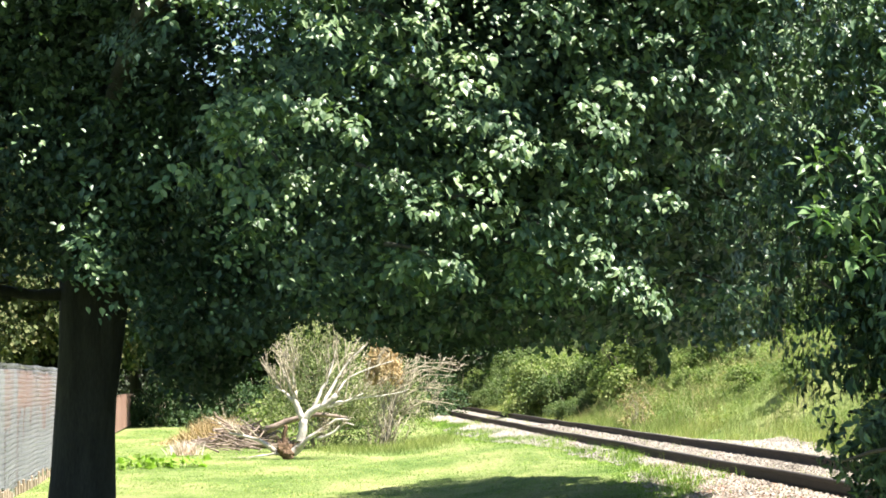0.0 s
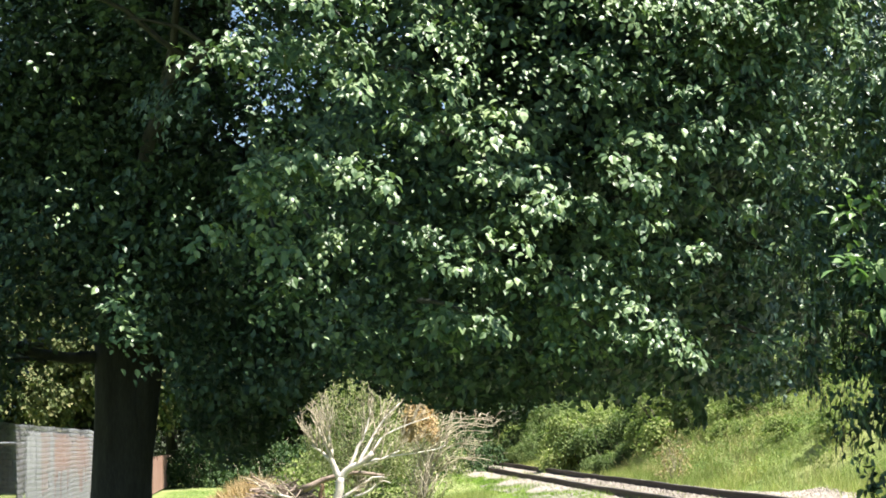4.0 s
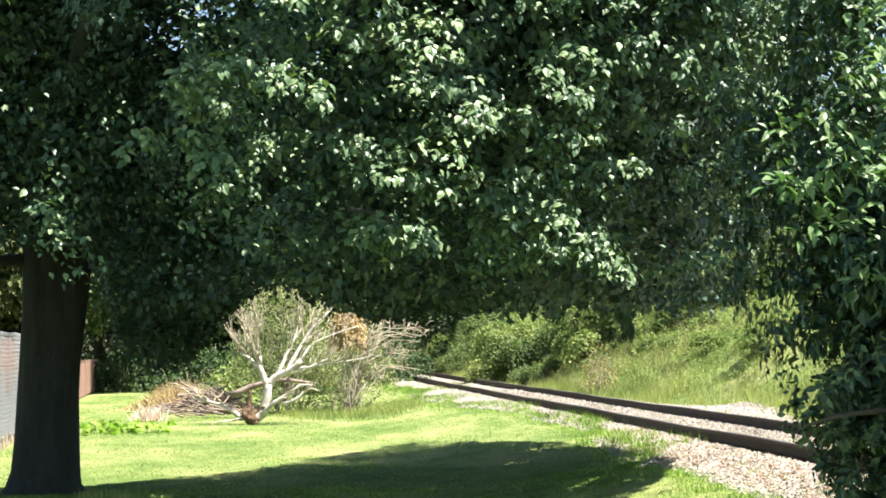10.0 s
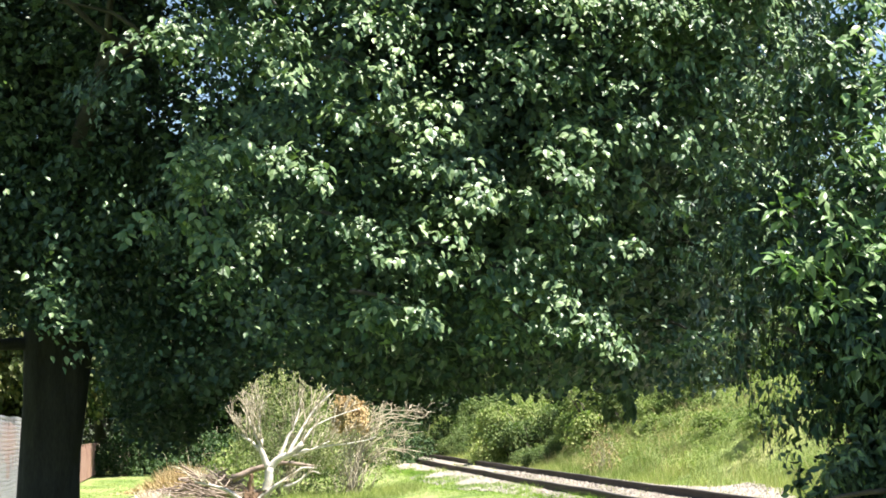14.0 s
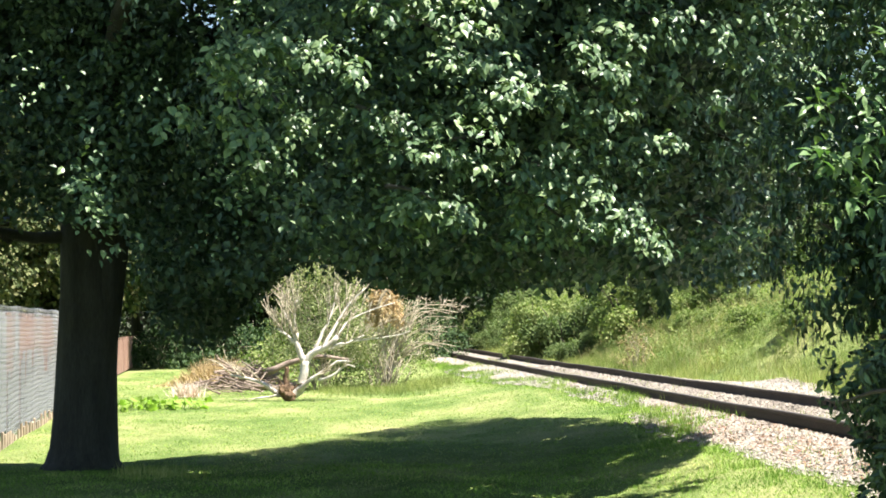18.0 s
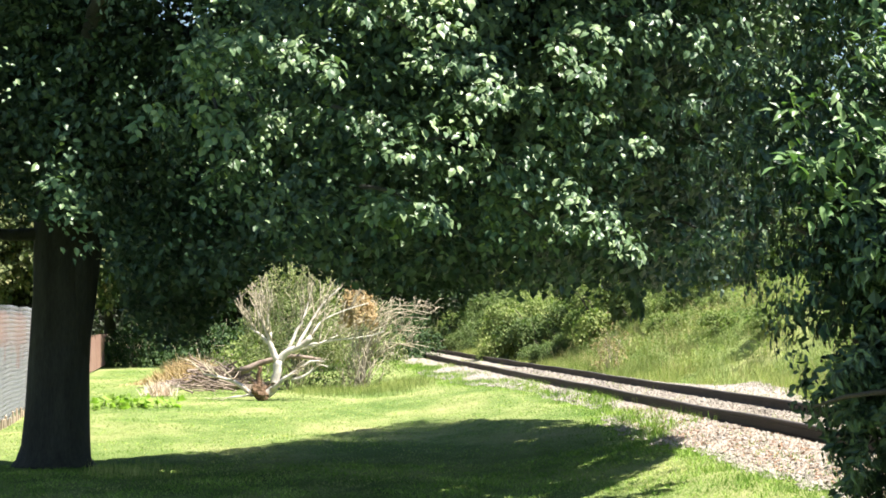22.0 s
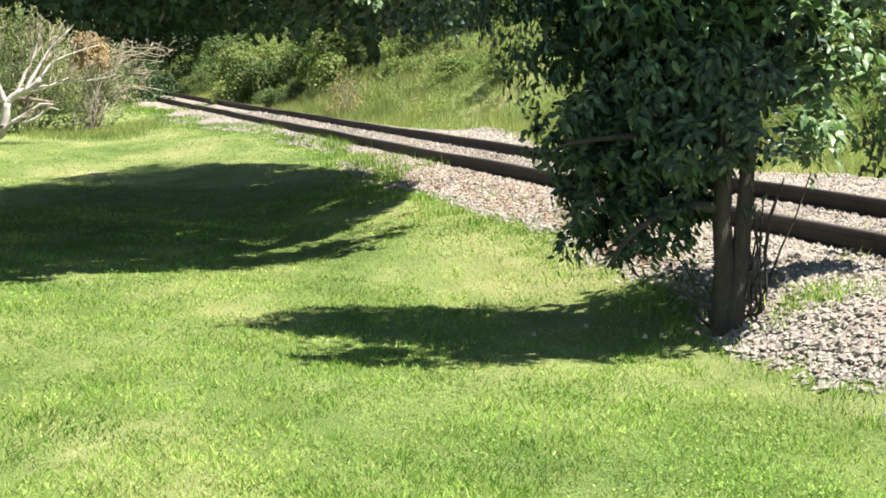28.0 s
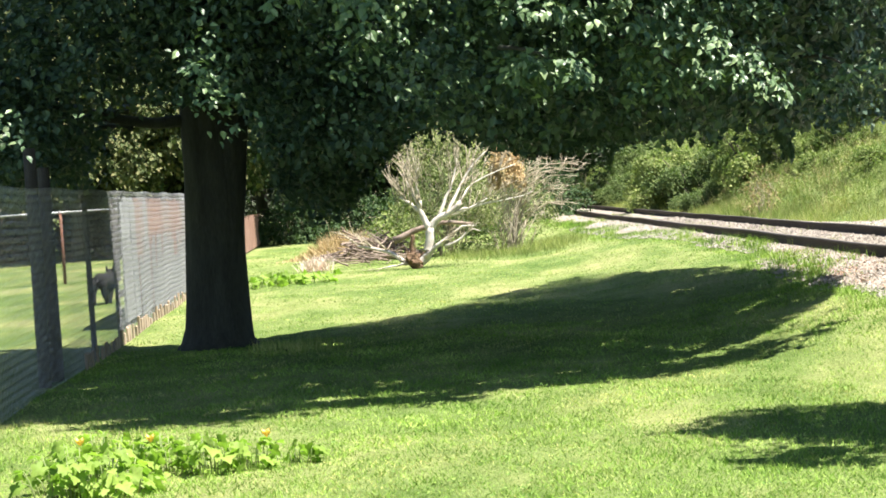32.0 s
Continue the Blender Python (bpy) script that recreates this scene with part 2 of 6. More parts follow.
MAT = {
    "lawn": grass_ground(),
    "blade": leafy("grass_blade", (0.100, 0.205, 0.030), (0.190, 0.320, 0.054), (0.335, 0.455, 0.125), 0.6, 0.12, 1.1, 0.9, 0.08),
    "dry_blade": leafy("dry_grass_blade", (0.220, 0.280, 0.078), (0.325, 0.370, 0.122), (0.440, 0.450, 0.190), 0.6, 0.14, 1.2, 0.9, 0.08),
    "clover": leafy("clover_leaf", (0.085, 0.170, 0.032), (0.130, 0.235, 0.046), (0.240, 0.350, 0.090), 0.6, 0.15, 2.0, 0.4, 0.2),
    "tall_grass": leafy("tall_grass", (0.145, 0.195, 0.064), (0.238, 0.285, 0.100), (0.360, 0.350, 0.172), 0.65, 0.35, 0.5, 0.5, 0.15),
    "ballast": surface("ballast", [(0.3, (0.235, 0.20, 0.16)), (0.55, (0.325, 0.28, 0.23)), (0.75, (0.27, 0.205, 0.16))], 1.2, 28.0, 0.9, 0.03),
    "stone": surface("ballast_stone", [(0.3, (0.245, 0.215, 0.175)), (0.5, (0.335, 0.30, 0.255)), (0.72, (0.285, 0.235, 0.19))], 1.1, 40.0, 0.85, 0.004, island=0.16),
    "dirty_stone": surface("dirty_ballast_stone", [(0.3, (0.19, 0.165, 0.135)), (0.5, (0.27, 0.24, 0.20)), (0.72, (0.22, 0.18, 0.145))], 1.1, 40.0, 0.9, 0.004, island=0.18),
    "rail": surface("rusty_rail", [(0.3, (0.024, 0.020, 0.017)), (0.7, (0.050, 0.041, 0.034))], 3.0, 50.0, 0.75, 0.003, metal=0.3),
    "railhead": surface("worn_railhead", [(0.3, (0.075, 0.062, 0.054)), (0.7, (0.12, 0.10, 0.085))], 4.0, 60.0, 0.55, 0.001, metal=0.5),
    "tie": surface("weathered_tie", [(0.3, (0.13, 0.105, 0.085)), (0.7, (0.24, 0.205, 0.17))], 4.0, 45.0, 0.9, 0.01, stretch=(6.0, 0.8, 6.0)),
    "bark": surface("dark_bark", [(0.3, (0.030, 0.031, 0.025)), (0.7, (0.062, 0.063, 0.052))], 3.0, 26.0, 0.95, 0.035, stretch=(3.0, 3.0, 0.5)),
    "shrub_bark": surface("shrub_bark", [(0.3, (0.045, 0.037, 0.028)), (0.7, (0.092, 0.076, 0.058))], 5.0, 40.0, 0.9, 0.008, stretch=(3.0, 3.0, 0.6)),
    "bare": surface("bare_white_wood", [(0.3, (0.40, 0.35, 0.30)), (0.7, (0.66, 0.62, 0.56))], 4.0, 35.0, 0.8, 0.006),
    "twig": surface("grey_twig", [(0.3, (0.32, 0.27, 0.19)), (0.7, (0.54, 0.47, 0.36))], 6.0, 35.0, 0.9, 0.004, island=0.3),
    "soil": surface("root_soil", [(0.3, (0.10, 0.06, 0.035)), (0.7, (0.21, 0.13, 0.075))], 9.0, 45.0, 0.95, 0.03),
    # One tree leaf in two tones: shade and sunlight are put into colour.
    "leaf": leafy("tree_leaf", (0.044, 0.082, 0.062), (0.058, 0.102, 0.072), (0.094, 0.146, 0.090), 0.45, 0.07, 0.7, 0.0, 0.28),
    "lit_leaf": leafy("sunlit_tree_leaf", (0.046, 0.092, 0.048), (0.105, 0.172, 0.082), (0.225, 0.300, 0.155), 0.42, 0.10, 0.9, 0.0, 0.40),
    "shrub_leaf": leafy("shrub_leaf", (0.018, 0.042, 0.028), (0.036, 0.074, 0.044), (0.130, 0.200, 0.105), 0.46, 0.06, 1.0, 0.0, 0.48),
    # Lighter shrub leaf: young growth, and sunlight put into the colour.
    "young_lit_leaf": leafy("young_lit_leaf", (0.075, 0.145, 0.055), (0.125, 0.205, 0.085), (0.190, 0.265, 0.125), 0.42, 0.22, 1.0),
    "bush_leaf": leafy("bush_leaf", (0.122, 0.175, 0.064), (0.198, 0.250, 0.094), (0.285, 0.320, 0.136), 0.75, 0.32, 0.5, 0.7, 0.15),
    "wood_leaf": leafy("woodland_leaf", (0.028, 0.056, 0.024), (0.046, 0.084, 0.034), (0.075, 0.118, 0.044), 0.6, 0.15, 0.25, 0.0, 0.2),
    "shaded_bush_leaf": leafy("shaded_bush_leaf", (0.076, 0.118, 0.050), (0.116, 0.164, 0.066), (0.172, 0.214, 0.088), 0.7, 0.28, 0.4, 0.5, 0.15),
    "pine_leaf": leafy("pine_needles", (0.070, 0.095, 0.042), (0.105, 0.130, 0.058), (0.160, 0.155, 0.076), 0.75, 0.10, 0.5, 0.5, 0.1),
    "grey_leaf": leafy("sparse_grey_leaf", (0.160, 0.200, 0.090), (0.235, 0.270, 0.130), (0.330, 0.340, 0.190), 0.8, 0.2, 0.8, 0.3, 0.1),
    "rust_leaf": leafy("dry_orange_leaf", (0.380, 0.265, 0.140), (0.480, 0.350, 0.195), (0.560, 0.440, 0.275), 0.7, 0.06, 1.5),
    "shade_leaf": leafy("shaded_thicket_leaf", (0.016, 0.026, 0.012), (0.028, 0.040, 0.018), (0.045, 0.058, 0.026), 0.6, 0.05, 0.3),
    "dry_stem": leafy("dry_grass_stem", (0.270, 0.235, 0.120), (0.360, 0.315, 0.175), (0.450, 0.400, 0.240), 0.8, 0.2, 1.0, 0.3, 0.1),
    "pink_leaf": leafy("dry_pink_flower", (0.55, 0.43, 0.38), (0.68, 0.57, 0.52), (0.78, 0.70, 0.66), 0.8, 0.03, 2.0),
    "brush": surface("old_brushwood", [(0.3, (0.17, 0.125, 0.095)), (0.7, (0.33, 0.26, 0.21))], 6.0, 35.0, 0.9, 0.004, island=0.3),
    "squash_leaf": leafy("squash_leaf", (0.130, 0.215, 0.040), (0.215, 0.320, 0.066), (0.340, 0.410, 0.110), 0.6, 0.42, 3.0, 0.3, 0.25),
    "stalk": surface("pale_stalk", [(0.3, (0.22, 0.29, 0.10)), (0.7, (0.34, 0.40, 0.16))], 8.0, 60.0, 0.7, 0.001),
    "blossom": leafy("squash_blossom", (0.75, 0.42, 0.12), (0.80, 0.52, 0.18), (0.85, 0.62, 0.26), 0.6, 0.3, 2.0),
    "brown_leaf": leafy("half_dry_leaf", (0.20, 0.15, 0.08), (0.28, 0.21, 0.11), (0.30, 0.27, 0.13), 0.8, 0.1, 1.0),
    "litter": leafy("dry_brown_litter", (0.15, 0.085, 0.055), (0.24, 0.14, 0.095), (0.33, 0.21, 0.145), 0.85, 0.02, 2.0),
    "wire": surface("galvanised_wire", [(0.3, (0.40, 0.415, 0.43)), (0.7, (0.50, 0.515, 0.53))], 8.0, 60.0, 0.5, 0.0),
    "pipe": surface("galvanised_pipe", [(0.3, (0.26, 0.27, 0.28)), (0.7, (0.36, 0.37, 0.38))], 5.0, 60.0, 0.4, 0.0, metal=0.5),
    "rust_post": surface("rusty_post", [(0.3, (0.16, 0.07, 0.045)), (0.7, (0.27, 0.13, 0.085))], 6.0, 60.0, 0.8, 0.001, metal=0.2),
    "post": surface("old_fence_post", [(0.3, (0.034, 0.029, 0.025)), (0.7, (0.072, 0.062, 0.052))], 5.0, 40.0, 0.9, 0.01, stretch=(4.0, 4.0, 0.5)),
    "board": surface("weathered_board", [(0.3, (0.25, 0.125, 0.09)), (0.7, (0.36, 0.22, 0.17))], 3.0, 40.0, 0.9, 0.004, stretch=(5.0, 5.0, 0.6)),
    "sheen_board": surface("mesh_sheen_board", [(0.3, (0.25, 0.26, 0.268)), (0.7, (0.35, 0.365, 0.378))], 3.0, 40.0, 0.9, 0.004, stretch=(5.0, 5.0, 0.6)),
    "stake": surface("old_tan_stake", [(0.3, (0.26, 0.19, 0.13)), (0.7, (0.44, 0.35, 0.26))], 3.0, 40.0, 0.9, 0.004, stretch=(5.0, 5.0, 0.6)),
    "dog": surface("dark_coat", [(0.3, (0.006, 0.006, 0.006)), (0.7, (0.016, 0.015, 0.014))], 7.0, 90.0, 0.9, 0.006),
}


# ---- helpers for meshes ----
rng = np.random.default_rng(7)


def mesh_np(name, verts, faces, mat, smooth=False):
    """A mesh from arrays: verts (n, 3), faces (m, k)."""
    me = bpy.data.meshes.new(name)
    verts, faces = np.asarray(verts, np.float32), np.asarray(faces, np.int32)
    m, k = faces.shape
    me.vertices.add(len(verts))
    me.vertices.foreach_set("co", verts.ravel())
    me.loops.add(m * k)
    me.loops.foreach_set("vertex_index", faces.ravel())
    me.polygons.add(m)
    me.polygons.foreach_set("loop_start", np.arange(0, m * k, k, dtype=np.int32))
    me.polygons.foreach_set("use_smooth", np.full(m, smooth))
    me.update(calc_edges=True)
    me.materials.append(mat)
    return me


def put(name, me, parent=None, m=None, label=""):
    ob = new(name, me)
    if parent:
        ob.parent = parent
    if m is not None:
        ob.matrix_basis = m
    if label:
        ob["label"] = label
    return ob


def part(name, bm, material, parent, label="", smooth=False):
    me = bpy.data.meshes.new(name)
    bm.to_mesh(me)
    bm.free()
    me.materials.append(material)
    if smooth:
        me.polygons.foreach_set("use_smooth", np.full(len(me.polygons), True))
    return put(name, me, parent, None, label)


def unit(a):
    return a / np.maximum(np.linalg.norm(a, axis=-1, keepdims=True), 1e-9)


def rand_dirs(n):
    return unit(rng.normal(size=(n, 3)))


# one leaf: base, left, tip, right, middle; folded along its rib, tip bent down
LEAF_V = np.array([(0, 0, 0), (-0.34, 0.45, 0.08), (0, 1.0, -0.10), (0.34, 0.45, 0.08), (0, 0.48, 0.0)])
LEAF_F = np.array([(0, 4, 1), (1, 4, 2), (0, 3, 4), (3, 2, 4)])
# a rounder pointed leaf
OVATE_V = np.array([(0, 0, 0), (-0.27, 0.22, 0.06), (-0.30, 0.55, 0.07), (0, 1.0, -0.12), (0.30, 0.55, 0.07), (0.27, 0.22, 0.06), (0, 0.4, 0.0)])
OVATE_F = np.array([(0, 6, 1), (1, 6, 2), (2, 6, 3), (0, 5, 6), (5, 4, 6), (4, 3, 6)])
# a narrower pointed leaf
PEAR_V = np.array([(0, 0, 0), (-0.19, 0.25, 0.06), (-0.22, 0.55, 0.05), (0, 1.0, -0.16), (0.22, 0.55, 0.05), (0.19, 0.25, 0.06), (0, 0.42, 0.0)])
# one cheap leaf of two triangles
LEAF2_V = np.array([(0, 0, 0), (-0.36, 0.5, 0.07), (0, 1.0, -0.06), (0.36, 0.5, 0.07)])
LEAF2_F = np.array([(0, 2, 1), (0, 3, 2)])
# a blade of grass: a bent sliver
BLADE_V = np.array([(-0.5, 0, 0), (0.5, 0, 0), (0.0, 1.0, 0.0)])
BLADE_F = np.array([(0, 1, 2)])


def scatter(p, axis, normal, size, lv=LEAF_V, lf=LEAF_F, width=None):
    """Copies of a small shape: places p, its long axis, its normal, its length; returns verts and faces."""
    axis = unit(axis)
    side = unit(np.cross(axis, normal))
    nrm = np.cross(side, axis)
    size = np.asarray(size)[:, None, None]
    w = size if width is None else np.asarray(width)[:, None, None]
    v = p[:, None] + w * lv[None, :, 0:1] * side[:, None] + size * lv[None, :, 1:2] * axis[:, None] + size * lv[None, :, 2:3] * nrm[:, None]
    f = lf[None] + (np.arange(len(p)) * len(lv))[:, None, None]
    return v.reshape(-1, 3), f.reshape(-1, lf.shape[1])


def joined(chunks):
    vs, fs, o = [], [], 0
    for v, f in chunks:
        vs.append(v)
        fs.append(f + o)
        o += len(v)
    return np.concatenate(vs), np.concatenate(fs)


def tube(points, radii, sides=7, rough=0.0):
    """A tapered tube along points; returns verts and quads, with its ends closed to a point."""
    p = np.asarray(points, float)
    r = np.asarray(radii, float)
    t = unit(np.gradient(p, axis=0))
    up = np.where(np.abs(t[:, 2:3]) > 0.9, np.array([[1.0, 0, 0]]), np.array([[0, 0, 1.0]]))
    a = unit(np.cross(t, up))
    b = np.cross(t, a)
    ang = np.linspace(0, 2 * math.pi, sides, endpoint=False)
    rr = r[:, None] * (1 + (rough * rng.normal(size=(len(p), sides)) if rough else np.zeros((len(p), sides))))
    v = p[:, None] + rr[..., None] * (np.cos(ang)[None, :, None] * a[:, None] + np.sin(ang)[None, :, None] * b[:, None])
    n = len(p)
    i = np.arange(n - 1)[:, None] * sides
    j = np.arange(sides)[None]
    k = (j + 1) % sides
    f = np.stack([i + j, i + k, i + sides + k, i + sides + j], -1).reshape(-1, 4)
    v = v.reshape(-1, 3)
    e = np.array([[0, 1, 2, 3]]) if sides == 4 else np.array([[0, q, q + 1, q + 2] for q in range(1, sides - 2, 2)] or [[0, 1, 2, 2]])
    e2 = e + (n - 1) * sides
    return v, np.concatenate([f, e[:, ::-1], e2])


def box(x0, y0, z0, x1, y1, z1):
    v = np.array([(x, y, z) for x in (x0, x1) for y in (y0, y1) for z in (z0, z1)], float)
    f = np.array([(0, 1, 3, 2), (4, 6, 7, 5), (0, 4, 5, 1), (2, 3, 7, 6), (0, 2, 6, 4), (1, 5, 7, 3)])
    return v, f


def smooth_step(a, b, x):
    t = np.clip((x - a) / (b - a), 0, 1)
    return t * t * (3 - 2 * t)


def wavy(x, y, s=1.0, seed=0.0):
    """Cheap rolling noise for arrays, about -1 to 1."""
    return (np.sin(x * 1.3 * s + seed) * np.cos(y * 1.1 * s - seed * 1.7) + 0.6 * np.sin(x * 2.9 * s - y * 1.7 * s + seed * 2.1)
            + 0.4 * np.sin(x * 5.3 * s + y * 4.1 * s + seed)) / 2.0


# ---- plan of the railway ----
RAIL_Z = 0.535                     # top of the rails
GAUGE = 1.505                      # between the rails' middles
RAIL_FIT = np.polyfit((11.1, 20.5, 31.8, 42.4, 77.7), (4.465, 3.58, 2.71, 2.11, -0.4), 2)
FAR_Y = 90.0
FAR_X, FAR_SLOPE = np.polyval(RAIL_FIT, FAR_Y), np.polyval(np.polyder(RAIL_FIT), FAR_Y)


def rail_x(y):
    """The near rail's x at y."""
    y = np.asarray(y, float)
    return np.where(y < FAR_Y, np.polyval(RAIL_FIT, np.minimum(y, FAR_Y)), FAR_X + FAR_SLOPE * (y - FAR_Y))


def edge_u(y):
    """Where the stones meet the lawn, from the near rail: grass comes close to the rail halfway along."""
    e = np.interp(y, [7.0, 9.6, 11.0, 13.0, 15.0, 18.5, 21.0, 23.0, 25.5, 28.0, 33.5, 36.0, 38.5, 46.0, 60.0, 100.0], [-1.36, -1.50, -1.24, -1.16, -1.06, -1.14, -1.14, -1.00, -0.62, -0.42, -0.40, -0.72, -1.08, -1.22, -1.0, -0.9])
    return e + 0.09 * wavy(y * 0.9, y * 0.35, 1.0, 2.0) + 0.04 * np.sin(y * 7.3)


def ground_z(x, y):
    """Height of the ground: a flat lawn, the railway's low bank, a rising slope beyond."""
    u = x - rail_x(y)
    z = 0.30 * smooth_step(-3.4 + 1.6 * (1 - smooth_step(9, 18, y)), -0.7, u) + 0.03 * wavy(x, y, 0.35, 1.0) * smooth_step(6, 12, y)
    foot = far_edge_u(y)
    bank = smooth_step(foot - 0.3, foot + 4.2, u)
    return z + bank * (2.1 + 0.2 * wavy(x, y, 0.12, 3.0)) + 1.2 * smooth_step(9, 25, u)


# ---- the large structure ----
def ground():
    ys = np.concatenate([np.linspace(-900, -20, 12), np.arange(-16, 6, 2.0), np.arange(6, 60, 0.35), np.arange(60, 140, 2.5), np.linspace(150, 1500, 16)])
    xs = np.concatenate([np.linspace(-900, -30, 12), np.arange(-26, -6, 2.0), np.arange(-6, 9, 0.3), np.arange(9, 40, 1.5), np.linspace(45, 900, 14)])
    gx, gy = np.meshgrid(xs, ys)
    u = gx - rail_x(gy)
    gz = ground_z(gx, gy)
    gz = gz - 0.12 * (smooth_step(edge_u(gy) + 0.15, edge_u(gy) + 0.5, u) - smooth_step(far_edge_u(gy) - 0.3, far_edge_u(gy), u))
    v = np.stack([gx, gy, gz], -1).reshape(-1, 3)
    h, w = gx.shape
    i = (np.arange(h - 1)[:, None] * w + np.arange(w - 1)[None]).reshape(-1)
    f = np.stack([i, i + 1, i + w + 1, i + w], -1)
    ob = put("ground", mesh_np("ground", v, f, MAT["lawn"], True))
    return tagged(ob, "sunlit mown lawn and grassy ground", "lawn", kind="structure")


def far_edge_u(y):
    """Where the stones end beyond the far rail: a bare apron up to 38 m, then a narrow shoulder."""
    return np.interp(y, [8.0, 21.0, 25.0, 30.0, 34.0, 37.0, 39.5, 43.0, 60.0, 100.0], [4.4, 4.3, 3.6, 3.5, 4.3, 4.5, 3.2, 2.8, 2.6, 2.6]) + 0.15 * wavy(y * 0.8, y * 0.3, 1.0, 7.0)


def ballast_z(u, y):
    """Top of the stone bed, from the near rail."""
    e = edge_u(y)
    a = smooth_step(e, np.maximum(-0.45, e + 0.28), u)
    z = (ground_z(rail_x(y) + u, y) + 0.012) * (1 - a) + (RAIL_Z - 0.148) * a
    z = z - 0.035 * smooth_step(0.15, 0.4, u) * (1 - smooth_step(1.1, 1.35, u))
    return z - 0.08 * smooth_step(2.0, 3.3, u) + 0.25 * smooth_step(3.6, 5.0, u)


def ballast_bed():
    ys = np.concatenate([np.arange(-12, 6, 1.0), np.arange(6, 45, 0.22), np.arange(45, 150, 1.5)])
    k = np.linspace(0, 1, 34)
    gy = np.repeat(ys[:, None], len(k), 1)
    e = edge_u(gy)
    gu = e + (far_edge_u(gy) - e) * k[None]
    gz = ballast_z(gu, gy) + 0.012 * wavy(gu * 9, gy * 9, 1.0, 5.0)
    ground_here = ground_z(rail_x(gy) + gu, gy)
    edge = (k[None] < 0.001) | (k[None] > 0.999)
    gz = np.where(edge, ground_here - 0.06, gz)
    v = np.stack([rail_x(gy) + gu, gy, gz], -1).reshape(-1, 3)
    h, w = gy.shape
    i = (np.arange(h - 1)[:, None] * w + np.arange(w - 1)[None]).reshape(-1)
    f = np.stack([i, i + 1, i + w + 1, i + w], -1)
    me = mesh_np("ballast_bed", v, f, MAT["ballast"], False)
    me.materials.append(MAT["dirty_stone"])
    mid = v[f].mean(1)
    mu = mid[:, 0] - rail_x(mid[:, 1])
    me.polygons.foreach_set("material_index", ((mu > 0.03) & (mu < GAUGE + 0.25)).astype(np.int32))
    ob = put("ballast_bed", me)
    return tagged(ob, "pale crushed stone bed under the railway track", "ballast", kind="structure")


ground_ob = ground()
ballast_ob = ballast_bed()


# ---- the railway track ----
def rail_profile():
    """Half-open outline of a rail, 0.165 high, feet 0.13 wide, head 0.07 wide."""
    half = [(0.065, 0.0), (0.065, 0.012), (0.020, 0.030), (0.009, 0.045), (0.009, 0.115), (0.034, 0.128), (0.036, 0.156), (0.028, 0.165)]
    return half + [(-a, b) for a, b in reversed(half)]


def track():
    root = tagged(new("railway_track"), "rusty single railway track on weathered ties", "railway track")
    prof = np.array(rail_profile())
    ys = np.concatenate([np.arange(-12, 60, 0.75), np.arange(60, 146, 2.0)])
    for off in (0.0, GAUGE):
        x = rail_x(ys)
        slope = np.gradient(x, ys)
        nx, ny = 1 / np.sqrt(1 + slope ** 2), -slope / np.sqrt(1 + slope ** 2)
        cx, cy = x + off * nx, ys + off * ny
        dip = 0.006 * np.sin(ys * 0.45 + off) + 0.004 * np.sin(ys * 1.3)
        v = np.stack([cx[:, None] + prof[None, :, 0] * nx[:, None], cy[:, None] + prof[None, :, 0] * ny[:, None],
                      RAIL_Z - 0.165 + prof[None, :, 1] + dip[:, None] + np.zeros((len(ys), 1))], -1).reshape(-1, 3)
        k = len(prof)
        i = np.arange(len(ys) - 1)[:, None] * k
        j = np.arange(k)[None]
        f = np.stack([i + j, i + (j + 1) % k, i + k + (j + 1) % k, i + k + j], -1).reshape(-1, 4)
        rail = put("rail", mesh_np("rail", v, f, MAT["rail"]), root, None, "rusty dark brown steel rail")
        me = rail.data
        me.materials.append(MAT["railhead"])
        top = np.zeros(len(f), np.int32)
        top[np.tile(np.arange(k) == 7, len(ys) - 1)] = 1
        me.polygons.foreach_set("material_index", top)
    tv, tf = box(-0.115, -1.2, -0.17, 0.115, 1.2, 0.0)
    tv = tv + 0.008 * rng.normal(size=tv.shape)
    tie_me = mesh_np("tie", tv, tf, MAT["tie"])
    y = -8.0
    while y < 100:
        s = float(np.polyval(np.polyder(RAIL_FIT), min(y, FAR_Y)))
        a = math.atan(-s)
        c = Vector((float(rail_x(y)), y, RAIL_Z - 0.168)) + Vector((math.cos(a), math.sin(a), 0)) * GAUGE / 2
        put("tie", tie_me, root, pose(c.x, c.y, c.z - rng.uniform(0.005, 0.035) - 0.05 * float(smooth_step(24, 27, y)), rng.uniform(-1, 1), rng.uniform(-1, 1), 90 + math.degrees(a) + rng.uniform(-2, 2)))
        y += 0.54 + rng.uniform(-0.03, 0.03)
    return root


track_ob = track()

# a loose old plank beside the near rail
pv, pf = box(-0.07, -1.1, 0.0, 0.07, 1.1, 0.07)
pv += 0.006 * rng.normal(size=pv.shape)
plank = put("loose_plank", mesh_np("loose_plank", pv, pf, MAT["tie"]), None, pose(float(rail_x(21.3)) - 0.3, 21.3, 0.335, 0, 3, 6.5))
tagged(plank, "weathered grey loose plank lying beside the rail", "plank")


